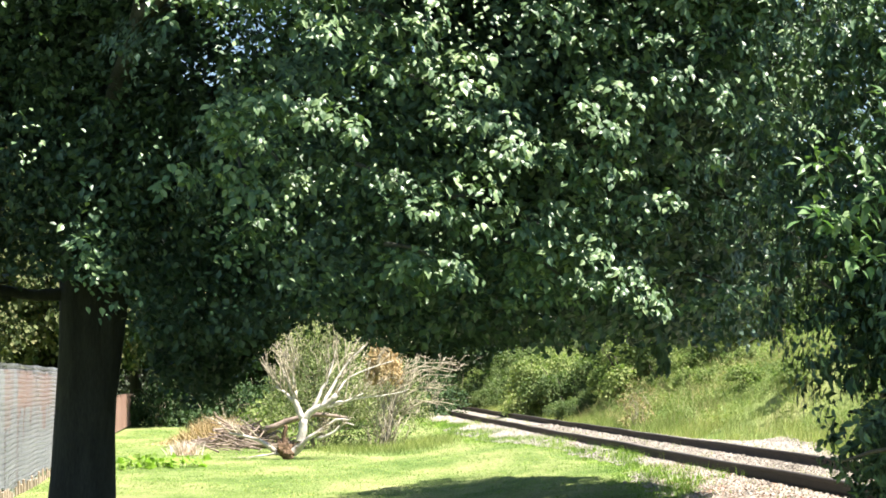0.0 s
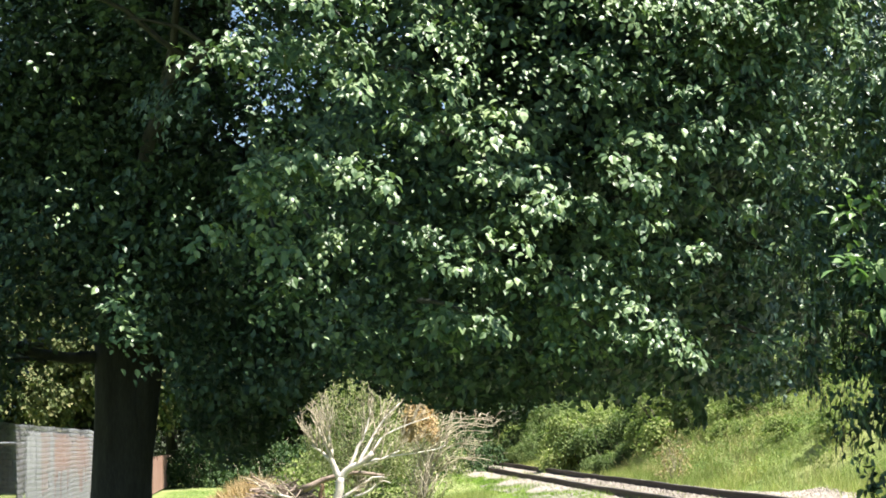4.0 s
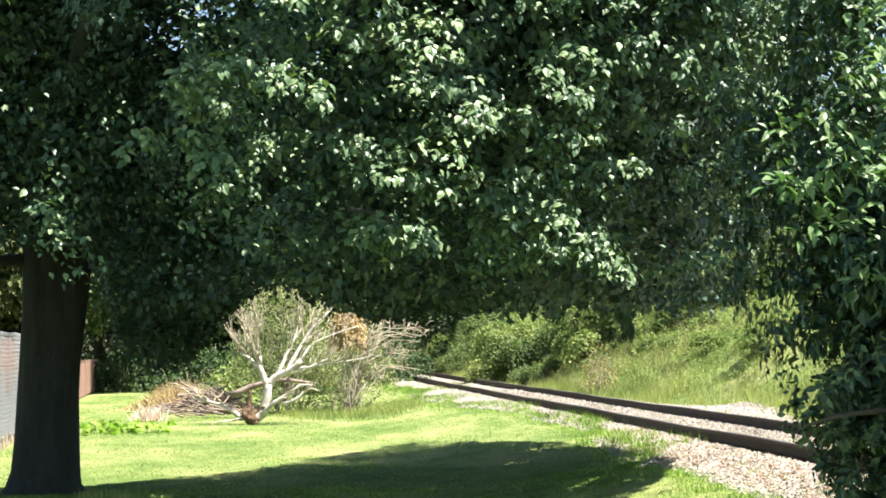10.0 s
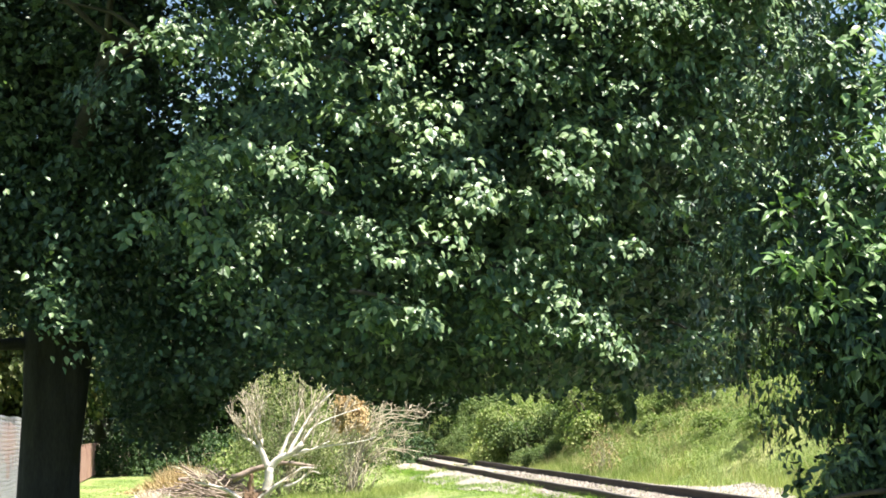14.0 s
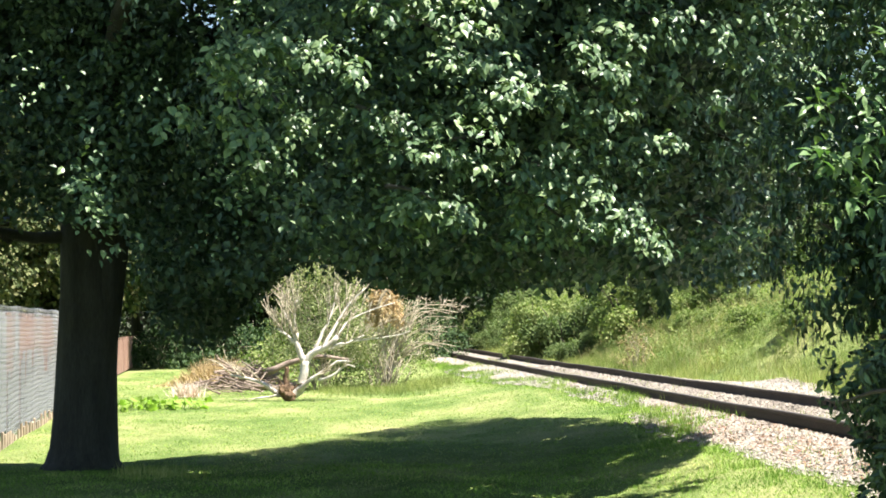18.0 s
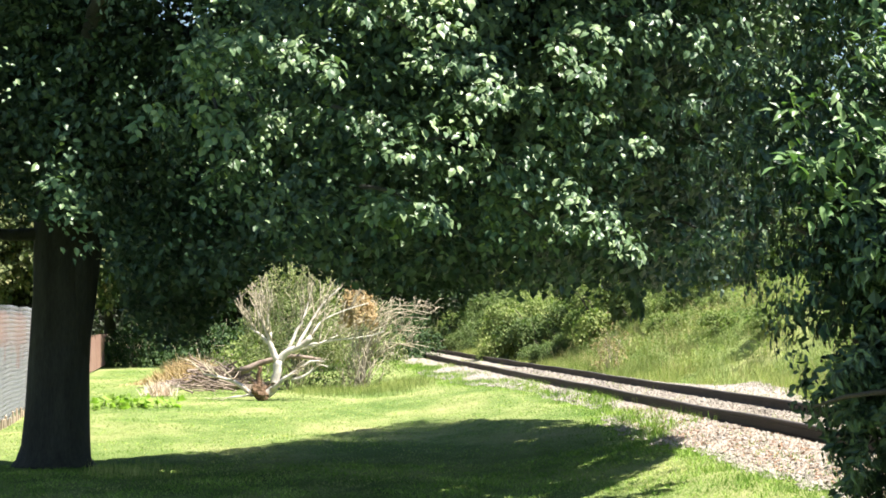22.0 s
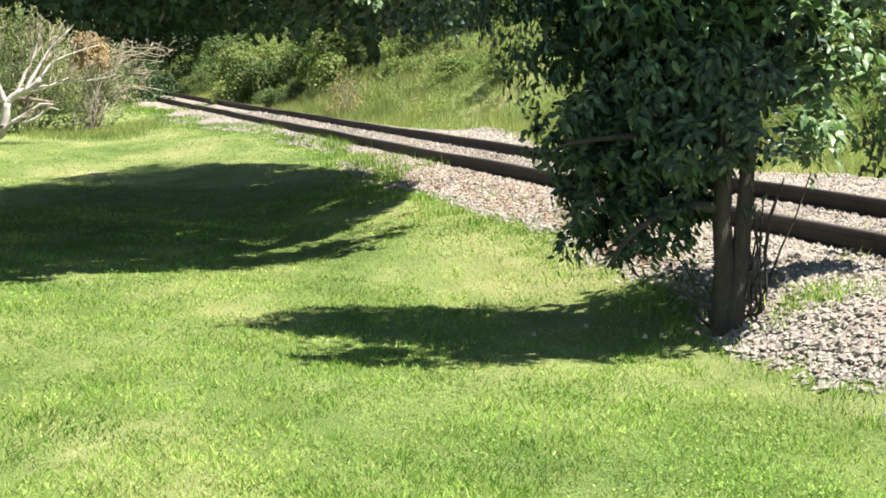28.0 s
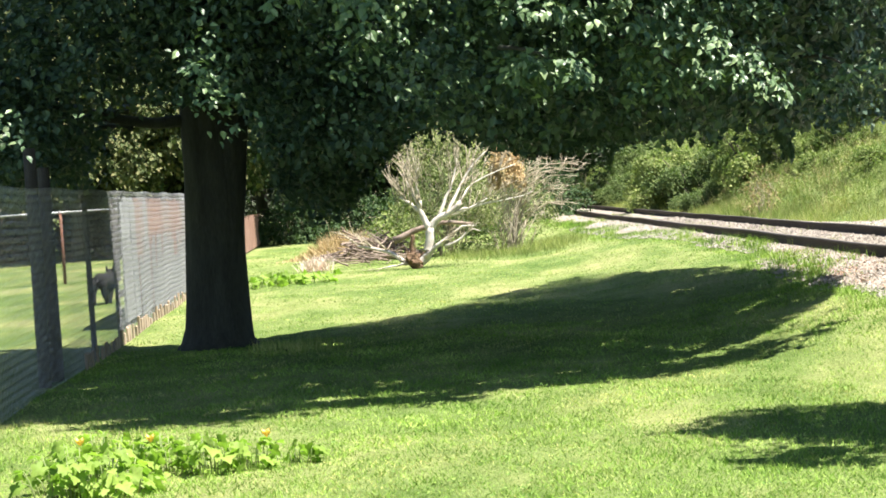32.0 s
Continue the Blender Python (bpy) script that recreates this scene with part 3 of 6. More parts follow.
# ---- trees ----
def limb(start, end, r0, r1, sag=0.0, n=8, wob=0.05):
    """A crooked tapered limb."""
    s, e = np.array(start, float), np.array(end, float)
    t = np.linspace(0, 1, n)[:, None]
    p = s + (e - s) * t
    length = np.linalg.norm(e - s)
    w = np.cumsum(rng.normal(size=(n, 3)), 0) * wob * length / n
    w -= t * w[-1]
    p = p + w
    p[:, 2] += sag * 4 * (t * (1 - t))[:, 0]
    return p, np.linspace(r0, r1, n)


def spray_leaves(centres, outward, count, radius, size, droop, lv=LEAF_V, lf=LEAF_F):
    """Leaves in sprays: each spray is a few drooping twigs that leave its centre."""
    n = len(centres)
    c = np.repeat(centres, count, 0)
    o = np.repeat(outward, count, 0)
    tw = 5
    twd = unit(np.repeat(outward, tw, 0) * 0.9 + rand_dirs(n * tw) * 0.9 + np.array([0, 0, -droop * 0.6]))
    pick = np.repeat(np.arange(n) * tw, count) + rng.integers(0, tw, n * count)
    d = twd[pick]
    along = rng.uniform(0.05, 1.0, n * count) ** 0.8
    r = np.repeat(rng.uniform(0.65, 1.3, n), count) * radius
    p = c + d * (along * r)[:, None] + rng.normal(size=(n * count, 3)) * 0.06 * radius
    p[:, 2] -= droop * 0.35 * r * along ** 2
    axis = unit(d * 0.5 + rand_dirs(n * count) * 0.8 + np.array([0, 0, -droop]))
    normal = unit(np.array([0, 0, 1.0]) * 0.9 + o * 0.55 + rand_dirs(n * count) * 0.65)
    s = size * rng.uniform(0.65, 1.25, n * count)
    return scatter(p, axis, normal, s, lv, lf)


def rosettes(centres, out, count, size, droop=0.3, lv=LEAF_V, lf=LEAF_F):
    """Leaves that spread like an umbrella round each twig end, their faces turned outward."""
    n = len(centres)
    o = np.repeat(out, count, 0)
    t = rand_dirs(n * count)
    t = unit(t - o * np.sum(t * o, 1, keepdims=True))
    axis = unit(t + o * rng.uniform(-0.1, 0.5, (n * count, 1)) + np.array([0, 0, -droop]))
    s = size * rng.uniform(0.6, 1.2, n * count) * np.repeat(rng.uniform(0.8, 1.15, n), count)
    p = np.repeat(centres, count, 0) + t * 0.02 + 0.035 * rng.normal(size=(n * count, 3))
    normal = unit(o + 0.35 * rand_dirs(n * count) + np.array([0, 0, 0.25]))
    return scatter(p, axis, normal, s, lv, lf)


TREE = np.array([-3.64, 19.9, 0.0])


SUN_V = np.array(sun_dir)


def front_edge(gx):
    return np.interp(gx, [-8.0, -4.0, -2.9, -2.3, -1.4, -0.9, 0.0, 0.7, 1.4, 2.1, 2.7], [12.9, 12.8, 12.8, 13.65, 13.8, 14.2, 14.6, 14.9, 15.6, 16.8, 19.5])


def back_edge(gx):
    return np.interp(gx, [-9.0, -4.8, -3.3, -1.9, -0.8, -0.1, 0.5, 1.2, 1.9, 2.3, 2.7], [21.0, 21.0, 20.7, 23.4, 27.2, 29.6, 29.2, 27.2, 24.5, 22.5, 19.0])


def big_tree():
    root = tagged(new("shade_tree"), "large leafy broad-crowned tree with dark trunk on the lawn", "tree")
    root.location = TREE
    # trunk with flared foot
    z = np.array([-0.05, 0.05, 0.2, 0.5, 1.0, 1.8, 2.6, 3.4, 4.6, 6.2, 7.8, 9.0])
    r = np.array([0.47, 0.39, 0.355, 0.325, 0.315, 0.305, 0.315, 0.29, 0.25, 0.18, 0.10, 0.04])
    x = np.array([0, 0, 0, 0.0, 0.02, 0.05, 0.07, 0.10, 0.15, 0.25, 0.4, 0.4]) - 0.03
    v, f = tube(np.stack([x, 0 * z, z], -1), r, 18, 0.025)
    put("trunk", mesh_np("trunk", v, f, MAT["bark"], True), root, None, "thick dark bark trunk")
    v, f = tube([(0.10, -0.05, 0.9), (0.16, -0.05, 1.5), (0.22, -0.04, 2.2), (0.31, -0.02, 3.0), (0.55, 0.0, 4.2), (0.95, 0.1, 5.6), (1.3, 0.1, 7.2)], [0.17, 0.19, 0.20, 0.19, 0.15, 0.10, 0.04], 14, 0.025)
    put("trunk", mesh_np("trunk", v, f, MAT["bark"], True), root, None, "second stem grown together with the first")
    limbs = [((0, 0, 2.4), (-1.9, -0.3, 2.75), 0.07, 0.03, -0.12), ((0, 0, 2.8), (3.6, -2.9, 4.4), 0.17, 0.04, 0.4),
             ((0, 0, 2.9), (4.2, -0.6, 4.4), 0.16, 0.04, 0.3), ((0, 0, 3.2), (-2.2, -2.0, 5.2), 0.15, 0.04, 0.4),
             ((0, 0, 3.0), (1.6, -4.6, 4.6), 0.16, 0.04, 0.5), ((0, 0, 3.6), (4.6, -0.9, 5.6), 0.15, 0.04, 0.3),
             ((0.1, 0, 4.4), (2.6, -2.2, 7.6), 0.14, 0.03, 0.3), ((0.1, 0, 4.8), (-2.2, -1.5, 7.8), 0.13, 0.03, 0.3),
             ((0.1, 0, 5.2), (1.6, -0.5, 8.6), 0.12, 0.03, 0.2)]
    for s, e, r0, r1, sag in limbs:
        p, rr = limb(s, e, r0, r1, sag, 9, 0.12)
        v, f = tube(p, rr, 8)
        put("limb", mesh_np("limb", v, f, MAT["bark"], True), root)
        for q in range(5):
            k = rng.integers(3, 9)
            d = rand_dirs(1)[0] * np.array([1, 1, 0.6]) + (np.array(e) - np.array(s)) / np.linalg.norm(np.array(e) - np.array(s))
            a, b = limb(p[k], p[k] + d * rng.uniform(0.9, 1.9), rr[k] * 0.55, 0.008, 0.1, 6, 0.15)
            v, f = tube(a, b, 5)
            put("branch", mesh_np("branch", v, f, MAT["bark"], True), root)
    # crown: clumps of sprays over a few round lobes, dark and open between them
    # The 7.7 and 8.0 m lobes, mostly above the view, serve to cast shade.
    lobes = [((-2.7, 15.8, 8.0), (4.6, 4.1, 2.9)), ((0.75, 16.3, 4.9), (3.25, 3.0, 3.6)), ((2.3, 22.2, 4.6), (2.4, 6.0, 3.0)), ((-0.1, 16.5, 7.7), (4.7, 5.0, 2.7)), ((2.0, 17.6, 5.6), (1.75, 2.7, 2.6)), ((-3.7, 19.8, 5.7), (3.6, 1.6, 3.9)), ((3.0, 18.6, 5.4), (1.35, 2.6, 2.3))]
    lc, lr = np.array([q[0] for q in lobes]), np.array([q[1] for q in lobes])

    def depth_in(p):
        """How deep a place lies in the crown: 1 on its skin, less inside."""
        return np.min(np.linalg.norm((p[:, None] - lc[None]) / lr[None], axis=2), 1)

    def skin(n, lo, hi):
        k = rng.choice(7, n, p=[0.16, 0.21, 0.20, 0.13, 0.08, 0.16, 0.06])
        d = rand_dirs(n)
        d[:, 1] = np.where(rng.uniform(size=n) < 0.6, -np.abs(d[:, 1]), d[:, 1])
        hollow = 0.5 + 0.5 * np.clip(wavy(d[:, 0] * 4.2 + k * 2.0, d[:, 2] * 4.8 + d[:, 1] * 3.0, 1.0, 1.3) * 1.5, -1, 1)
        p = lc[k] + d * lr[k] * (rng.uniform(lo, hi, n) * (0.87 + 0.15 * hollow))[:, None]
        out = unit(d / lr[k])
        return p, out

    def foot(x, y):
        """Lower edge of the crown, shaped to the camera's view: high on the fence side, low and ragged towards the
        track.
        """
        z = 1.45 + 0.0256 * np.clip(y, 14.0, 30.0) + 0.62 * smooth_step(-2.6, -3.4, x) - 0.60 * smooth_step(-3.3, -2.9, x) * smooth_step(-1.8, -2.5, x) * smooth_step(18.5, 19.5, y)
        z = z - 0.75 * smooth_step(-4.45, -4.85, x)
        z = z + 0.26 * np.exp(-((x + 0.066 * y) / 0.36) ** 2)
        return z + 0.13 * wavy(x * 2.6, y * 1.7, 1.0, 2.5)

    def trimmed(p, *others):
        ok = p[:, 2] > foot(p[:, 0], p[:, 1])
        return (p[ok], *(o[ok] for o in others))

    # Sky gaps along the camera's sight lines: slopes x/y and z/y, and width.
    gaps = [(-0.127, 0.216, 0.007), (-0.057, 0.178, 0.006), (-0.078, 0.149, 0.005), (-0.013, 0.176, 0.006), (0.02, 0.155, 0.005), (0.064, 0.146, 0.006), (-0.06, 0.25, 0.006), (0.04, 0.17, 0.004), (0.11, 0.21, 0.005), (-0.045, 0.28, 0.006), (0.165, 0.24, 0.007), (0.19, 0.2, 0.008), (0.205, 0.16, 0.008)]

    # small openings: where they let the sun down to the grass, and their half widths
    dapples = [(1.26, 22.2, 0.30, 0.45), (0.5, 17.4, 0.28, 0.45), (1.7, 18.5, 0.25, 0.6), (-1.5, 14.7, 0.40, 0.40), (-2.9, 19.7, 0.22, 0.35), (-2.4, 19.1, 0.20, 0.22), (0.25, 17.2, 0.22, 0.35), (0.9, 16.3, 0.4, 0.5), (-2.1, 15.0, 0.2, 0.3), (-3.4, 17.1, 0.16, 0.22), (-4.0, 15.7, 0.18, 0.22), (-2.6, 15.9, 0.16, 0.2)]

    def in_outline(c, ragged=0.25):
        """True where a leaf keeps inside the crown's outline as the sun sees it on the ground."""
        g = c[:, 2] / SUN_V[2]
        gx, gy = c[:, 0] - g * SUN_V[0], c[:, 1] - g * SUN_V[1]
        w = ragged * wavy(gx * 2.3, gy * 2.3, 1.0, 5.0) + 0.10 * wavy(gx * 9.0, gy * 8.0, 1.0, 1.0)
        open_spot = np.zeros(len(c), bool)
        for hx, hy, ha, hb in dapples:
            open_spot |= ((gx - hx) / ha) ** 2 + ((gy - hy) / hb) ** 2 < 0.12 + 1.2 * wavy(gx * 8.0, gy * 5.0, 1.0, 4.0)
        open_spot &= rng.uniform(size=len(c)) > 0.12
        return ~open_spot & (gy > front_edge(gx) + 0.28 + w) & (gy < back_edge(gx) - 0.1 + 1.6 * w)

    def trim_leaves(v, f, k):
        """Leaves below the crown's edge, before the trunk or in the camera's sky gaps are left out."""
        nv = len(v) // k
        c = v.reshape(nv, k, 3).mean(1)
        low = c[:, 2] < foot(c[:, 0], c[:, 1]) - 0.12
        trunk_gap = (np.abs(c[:, 0] + 3.58) < 0.62) & (c[:, 1] < 20.0) & (c[:, 2] < 2.45)
        sx, sz = c[:, 0] / c[:, 1], (c[:, 2] - 1.45) / c[:, 1]
        open_sky = np.zeros(nv, bool)
        for gx, gz, gr in gaps:
            open_sky |= (sx - gx) ** 2 + (sz - gz) ** 2 < (gr * (0.6 + 0.5 * np.sin(c[:, 1] * 9 + c[:, 0] * 7))) ** 2
        keep = ~(low | trunk_gap | open_sky) & in_outline(c)
        v = v.reshape(nv, k, 3)[keep].reshape(-1, 3)
        m = len(f) // nv
        f = f[:int(keep.sum()) * m]
        return v - TREE, f

    # clump middles on the skin, and some that stand out on the lit side
    p, out = skin(2600, 0.95, 1.03)
    keep = depth_in(p) > 0.87
    p, out = trimmed(p[keep], out[keep])
    chosen = []
    for i in range(len(p)):
        if all(np.linalg.norm(p[i] - p[j]) > 1.15 for j in chosen):
            chosen.append(i)
    p, out = p[chosen], out[chosen]
    # boughs placed to fit the camera's view of lit clusters: their ends, in x and z for 13.5 m along y
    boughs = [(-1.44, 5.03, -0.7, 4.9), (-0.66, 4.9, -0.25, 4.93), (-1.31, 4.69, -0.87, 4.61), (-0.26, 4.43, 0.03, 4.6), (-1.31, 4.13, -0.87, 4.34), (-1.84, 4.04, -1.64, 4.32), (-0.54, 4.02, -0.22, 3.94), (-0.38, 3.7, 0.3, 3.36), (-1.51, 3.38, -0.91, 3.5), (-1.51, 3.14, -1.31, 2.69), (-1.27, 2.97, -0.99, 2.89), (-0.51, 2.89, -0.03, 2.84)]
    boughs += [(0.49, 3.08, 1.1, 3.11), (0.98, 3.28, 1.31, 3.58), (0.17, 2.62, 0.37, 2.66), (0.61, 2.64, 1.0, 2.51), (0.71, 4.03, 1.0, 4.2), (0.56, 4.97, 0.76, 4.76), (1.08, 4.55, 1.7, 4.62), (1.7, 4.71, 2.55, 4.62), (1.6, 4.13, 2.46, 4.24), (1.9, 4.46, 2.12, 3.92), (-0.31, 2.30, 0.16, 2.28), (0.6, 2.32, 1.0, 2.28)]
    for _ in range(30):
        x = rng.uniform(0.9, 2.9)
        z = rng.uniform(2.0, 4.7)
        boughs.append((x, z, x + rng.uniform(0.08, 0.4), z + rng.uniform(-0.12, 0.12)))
    hung = []
    for xa, za, xb, zb in boughs:
        m = max(2, int(math.hypot(xb - xa, zb - za) / 0.10))
        ch, twig = [], []
        s = np.linspace(0, 1, m)
        x, z = xa + (xb - xa) * s, za + (zb - za) * s + 0.07 * rng.normal(size=m) - 0.12 * s ** 2
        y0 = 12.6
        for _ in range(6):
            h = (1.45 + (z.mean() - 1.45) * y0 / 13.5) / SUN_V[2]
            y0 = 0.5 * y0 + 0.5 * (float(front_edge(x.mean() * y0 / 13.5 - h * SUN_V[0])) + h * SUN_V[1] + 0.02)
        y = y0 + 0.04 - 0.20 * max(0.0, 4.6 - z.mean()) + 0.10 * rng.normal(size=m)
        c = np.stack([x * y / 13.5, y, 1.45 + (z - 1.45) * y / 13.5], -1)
        c = np.concatenate([c, c + np.array([0.15, -0.08, 0.10]) * rng.normal(size=c.shape)])
        k = 4
        off = unit(rand_dirs(len(c) * k) + np.array([0.3, -0.4, 0.45]))
        sp = np.repeat(c, k, 0) + off * (0.165 * rng.uniform(0.4, 1.25, len(c) * k))[:, None] * np.array([1.3, 1.0, 0.6])
        v, f = rosettes(sp, unit(off * 0.45 + np.array([0.4, -0.5, 0.7]) + 0.2 * rand_dirs(len(sp))), 11, 0.075, 0.85, OVATE_V, OVATE_F)
        hung.append((v - TREE, f))
        pts, rr = limb(c[0] - TREE + np.array([-0.1, 1.3, 0.3]), c[m - 1] - TREE, 0.02, 0.005, 0.05, 6, 0.05)
        v, f = tube(pts, rr, 5)
        put("twig", mesh_np("twig", v, f, MAT["bark"], True), root)
    # single lit leaves between the boughs
    n = 620
    x, z, y = rng.uniform(-3.3, 2.8, n), rng.uniform(2.05, 5.0, n), np.full(n, 13.0)
    x = np.where(x < -1.6, x - 0.25 * np.sin(x * 9.0), x)
    z = np.where(x < -1.6, z - 0.35 * np.sin(z * 6.0), z)
    x = np.concatenate([x, rng.uniform(0.9, 3.3, 520)])
    z = np.concatenate([z, rng.uniform(2.4, 5.1, 520)])
    x = np.concatenate([x, rng.uniform(-1.6, 0.6, 420)])
    z = np.concatenate([z, 1.95 + 2.4 * rng.uniform(size=420)])
    n = len(x)
    y = np.full(n, 13.0)
    few = (x > -1.6) | (rng.uniform(size=n) < 0.2)
    x, z, y = x[few], z[few], y[few]
    n = len(x)
    for _ in range(8):
        h = (1.45 + (z - 1.45) * y / 13.5) / SUN_V[2]
        y = 0.5 * y + 0.5 * (front_edge(x * y / 13.5 - h * SUN_V[0]) + h * SUN_V[1] + 0.1)
    c = np.stack([x * y / 13.5, y - rng.uniform(0, 0.5, n), 1.45 + (z - 1.45) * y / 13.5], -1)
    v, f = rosettes(c, unit(0.4 * rand_dirs(n) + np.array([0.4, -0.5, 0.7])), 3, 0.048, 0.6, OVATE_V, OVATE_F)
    hung.append((v - TREE, f))
    # lit sprays on the fence side
    mx = np.concatenate([rng.uniform(-2.62, -2.32, 7), [-3.9, -3.95]])
    mz = np.concatenate([np.linspace(2.18, 2.62, 7), [2.0, 2.12]])
    n = len(mx)
    x = np.repeat(mx, 7) + 0.09 * rng.normal(size=n * 7)
    z = np.repeat(mz, 7) + 0.10 * rng.normal(size=n * 7)
    y = np.full(n * 7, 13.0)
    for _ in range(8):
        h = (1.45 + (z - 1.45) * y / 13.5) / SUN_V[2]
        y = 0.5 * y + 0.5 * (front_edge(x * y / 13.5 - h * SUN_V[0]) + h * SUN_V[1] + 0.1)
    c = np.stack([x * y / 13.5, y + rng.uniform(-0.2, 0.5, n * 7), 1.45 + (z - 1.45) * y / 13.5], -1)
    v, f = rosettes(c, unit(0.4 * rand_dirs(n * 7) + np.array([0.4, -0.5, 0.7])), 4, 0.058, 0.7, OVATE_V, OVATE_F)
    hung.append((v - TREE, f))
    # Outer leaves take the lighter tone, which paints the sunlight on them.
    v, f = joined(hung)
    put("outer_leaves", mesh_np("outer_leaves", v, f, MAT["lit_leaf"]), root, None, "sunlit yellow green leaves hanging in clusters")
    lit = unit(out + 0.6 * np.array([[0.4, -0.2, 0.9]]))
    # rosettes of leaves at the twig ends, on the outer side of each clump
    size = rng.uniform(0.26, 0.55, len(p))
    cnt = 24
    off = unit(rand_dirs(len(p) * cnt) + np.repeat(lit, cnt, 0) * 0.8)
    sp = np.repeat(p, cnt, 0) + off * (np.repeat(size, cnt) * rng.uniform(0.5, 1.0, len(p) * cnt))[:, None] * np.array([1.2, 1.1, 0.85])
    v, f = trim_leaves(*rosettes(sp, unit(off * 0.7 + np.repeat(lit, cnt, 0)), 10, 0.076), 5)
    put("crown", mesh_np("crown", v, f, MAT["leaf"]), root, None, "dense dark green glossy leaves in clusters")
    # looser leaves between and behind the clumps
    p, out = trimmed(*skin(3400, 0.60, 0.84))
    v, f = trim_leaves(*rosettes(p + 0.2 * rng.normal(size=p.shape), unit(out + 0.6 * rand_dirs(len(p))), 28, 0.068), 5)
    put("loose_foliage", mesh_np("loose_foliage", v, f, MAT["leaf"]), root)
    p, out = trimmed(*skin(6000, 0.10, 0.72))
    low = np.stack([rng.uniform(-3.2, -1.9, 420), rng.uniform(19.4, 21.5, 420), 1.25 + 1.9 * rng.uniform(size=420)], -1)
    side = np.stack([rng.uniform(-7.2, -4.75, 420), rng.uniform(17.6, 20.0, 420), 1.75 + 1.5 * rng.uniform(size=420)], -1)
    edge = np.stack([rng.uniform(-1.0, 3.4, 900), rng.uniform(14.5, 23.0, 900), 1.95 + 1.9 * rng.uniform(size=900)], -1)
    veil = np.stack([rng.uniform(-5.6, -2.6, 420), rng.uniform(17.6, 19.2, 420), 2.75 + 3.0 * rng.uniform(size=420)], -1)
    back = np.stack([rng.uniform(-3.2, 0.6, 620), rng.uniform(17.0, 21.0, 620), 2.0 + 2.6 * rng.uniform(size=620)], -1)
    p = np.concatenate([p, low, side, edge, veil, back])
    out = np.concatenate([out, unit(rng.normal(size=(2780, 3)))])
    v, f = trim_leaves(*spray_leaves(p, out, 40, 0.75, 0.088, 0.3, LEAF2_V, LEAF2_F), 4)
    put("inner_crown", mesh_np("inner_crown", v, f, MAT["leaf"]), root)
    # the crown's close inside
    p, out = trimmed(*skin(2600, 0.15, 0.80))
    p = p[p[:, 2] > foot(p[:, 0], p[:, 1]) + 0.5]
    # Two leaf masses added to fill out the tree's shadow on the lawn.
    far = np.array([2.35, 25.6, 4.6]) + rng.normal(size=(420, 3)) * np.array([0.75, 1.2, 0.8])
    high = np.array([0.6, 13.2, 7.6]) + rng.normal(size=(420, 3)) * np.array([1.7, 0.7, 0.6])
    p = np.concatenate([p, far, high])
    v, f = trim_leaves(*spray_leaves(p, unit(rng.normal(size=p.shape)), 40, 0.7, 0.092, 0.3, LEAF2_V, LEAF2_F), 4)
    put("core_crown", mesh_np("core_crown", v, f, MAT["leaf"]), root)
    # an unseen upper crown, kept above the camera's view, added to shade the lawn
    n = 4200
    gx, gy, hz = rng.uniform(-7.5, 2.6, n), rng.uniform(12.8, 30.0, n), rng.uniform(5.9, 9.3, n)
    p = np.stack([gx + hz / SUN_V[2] * SUN_V[0], gy + hz / SUN_V[2] * SUN_V[1], hz], -1)
    p = p[(gy > front_edge(gx) + 0.2) & (gy < back_edge(gx) - 0.4) & (hz > 1.45 + 0.30 * p[:, 1])]
    v, f = trim_leaves(*spray_leaves(p, unit(rng.normal(size=p.shape)), 40, 0.7, 0.11, 0.3, LEAF2_V, LEAF2_F), 4)
    put("unseen_upper_crown", mesh_np("unseen_upper_crown", v, f, MAT["leaf"]), root)
    # a hanging twig with dark leaves at the lower edge
    c = np.array([[1.36, 14.6, 2.32], [1.42, 14.6, 2.20], [1.50, 14.6, 2.08], [1.58, 14.6, 1.98], [1.66, 14.6, 1.90], [1.70, 14.6, 1.80], [1.74, 14.6, 1.70], [1.78, 14.6, 1.60], [1.80, 14.6, 1.53], [1.58, 14.7, 1.86]])
    c = c * 1.14 - np.array([0.12, 0, 0.043])
    v, f = tube(c[:9] - TREE, np.linspace(0.016, 0.004, 9), 5)
    put("twig", mesh_np("twig", v, f, MAT["bark"], True), root)
    v, f = spray_leaves(c, np.array([[0.3, 0, -1.0]] * 10), 15, 0.15, 0.105, 1.0, OVATE_V, OVATE_F)
    put("hanging_twig", mesh_np("hanging_twig", v - TREE, f, MAT["leaf"]), root)
    return root


tree_ob = big_tree()


SHRUB = np.array([3.08, 9.85, 0.11])


def sunward(c):
    """Brings the crown's clumps on the lawn side into the slanting slab that the sun's rays cut above the shaded strip,
    scaled about the eye to keep the camera's view.
    """
    c = np.array(c, float)
    side = c[:, 0] > 0.15
    old = c.copy()
    for _ in range(3):
        tx, ty = SUN_V[0] / SUN_V[2], SUN_V[1] / SUN_V[2]
        gx, y = c[:, 0] - tx * c[:, 2], c[:, 1]
        low, high = -0.28 - 0.60 * gx + ty * c[:, 2], 0.34 - 1.30 * gx + ty * c[:, 2]
        ny = np.clip(y, low, np.maximum(high, low + 0.3))
        k = (SHRUB[1] + ny) / (SHRUB[1] + y)
        c = np.stack([(SHRUB[0] + c[:, 0]) * k - SHRUB[0], ny, 1.34 + (c[:, 2] - 1.34) * k], -1)
    return np.where(side[:, None], old, c)


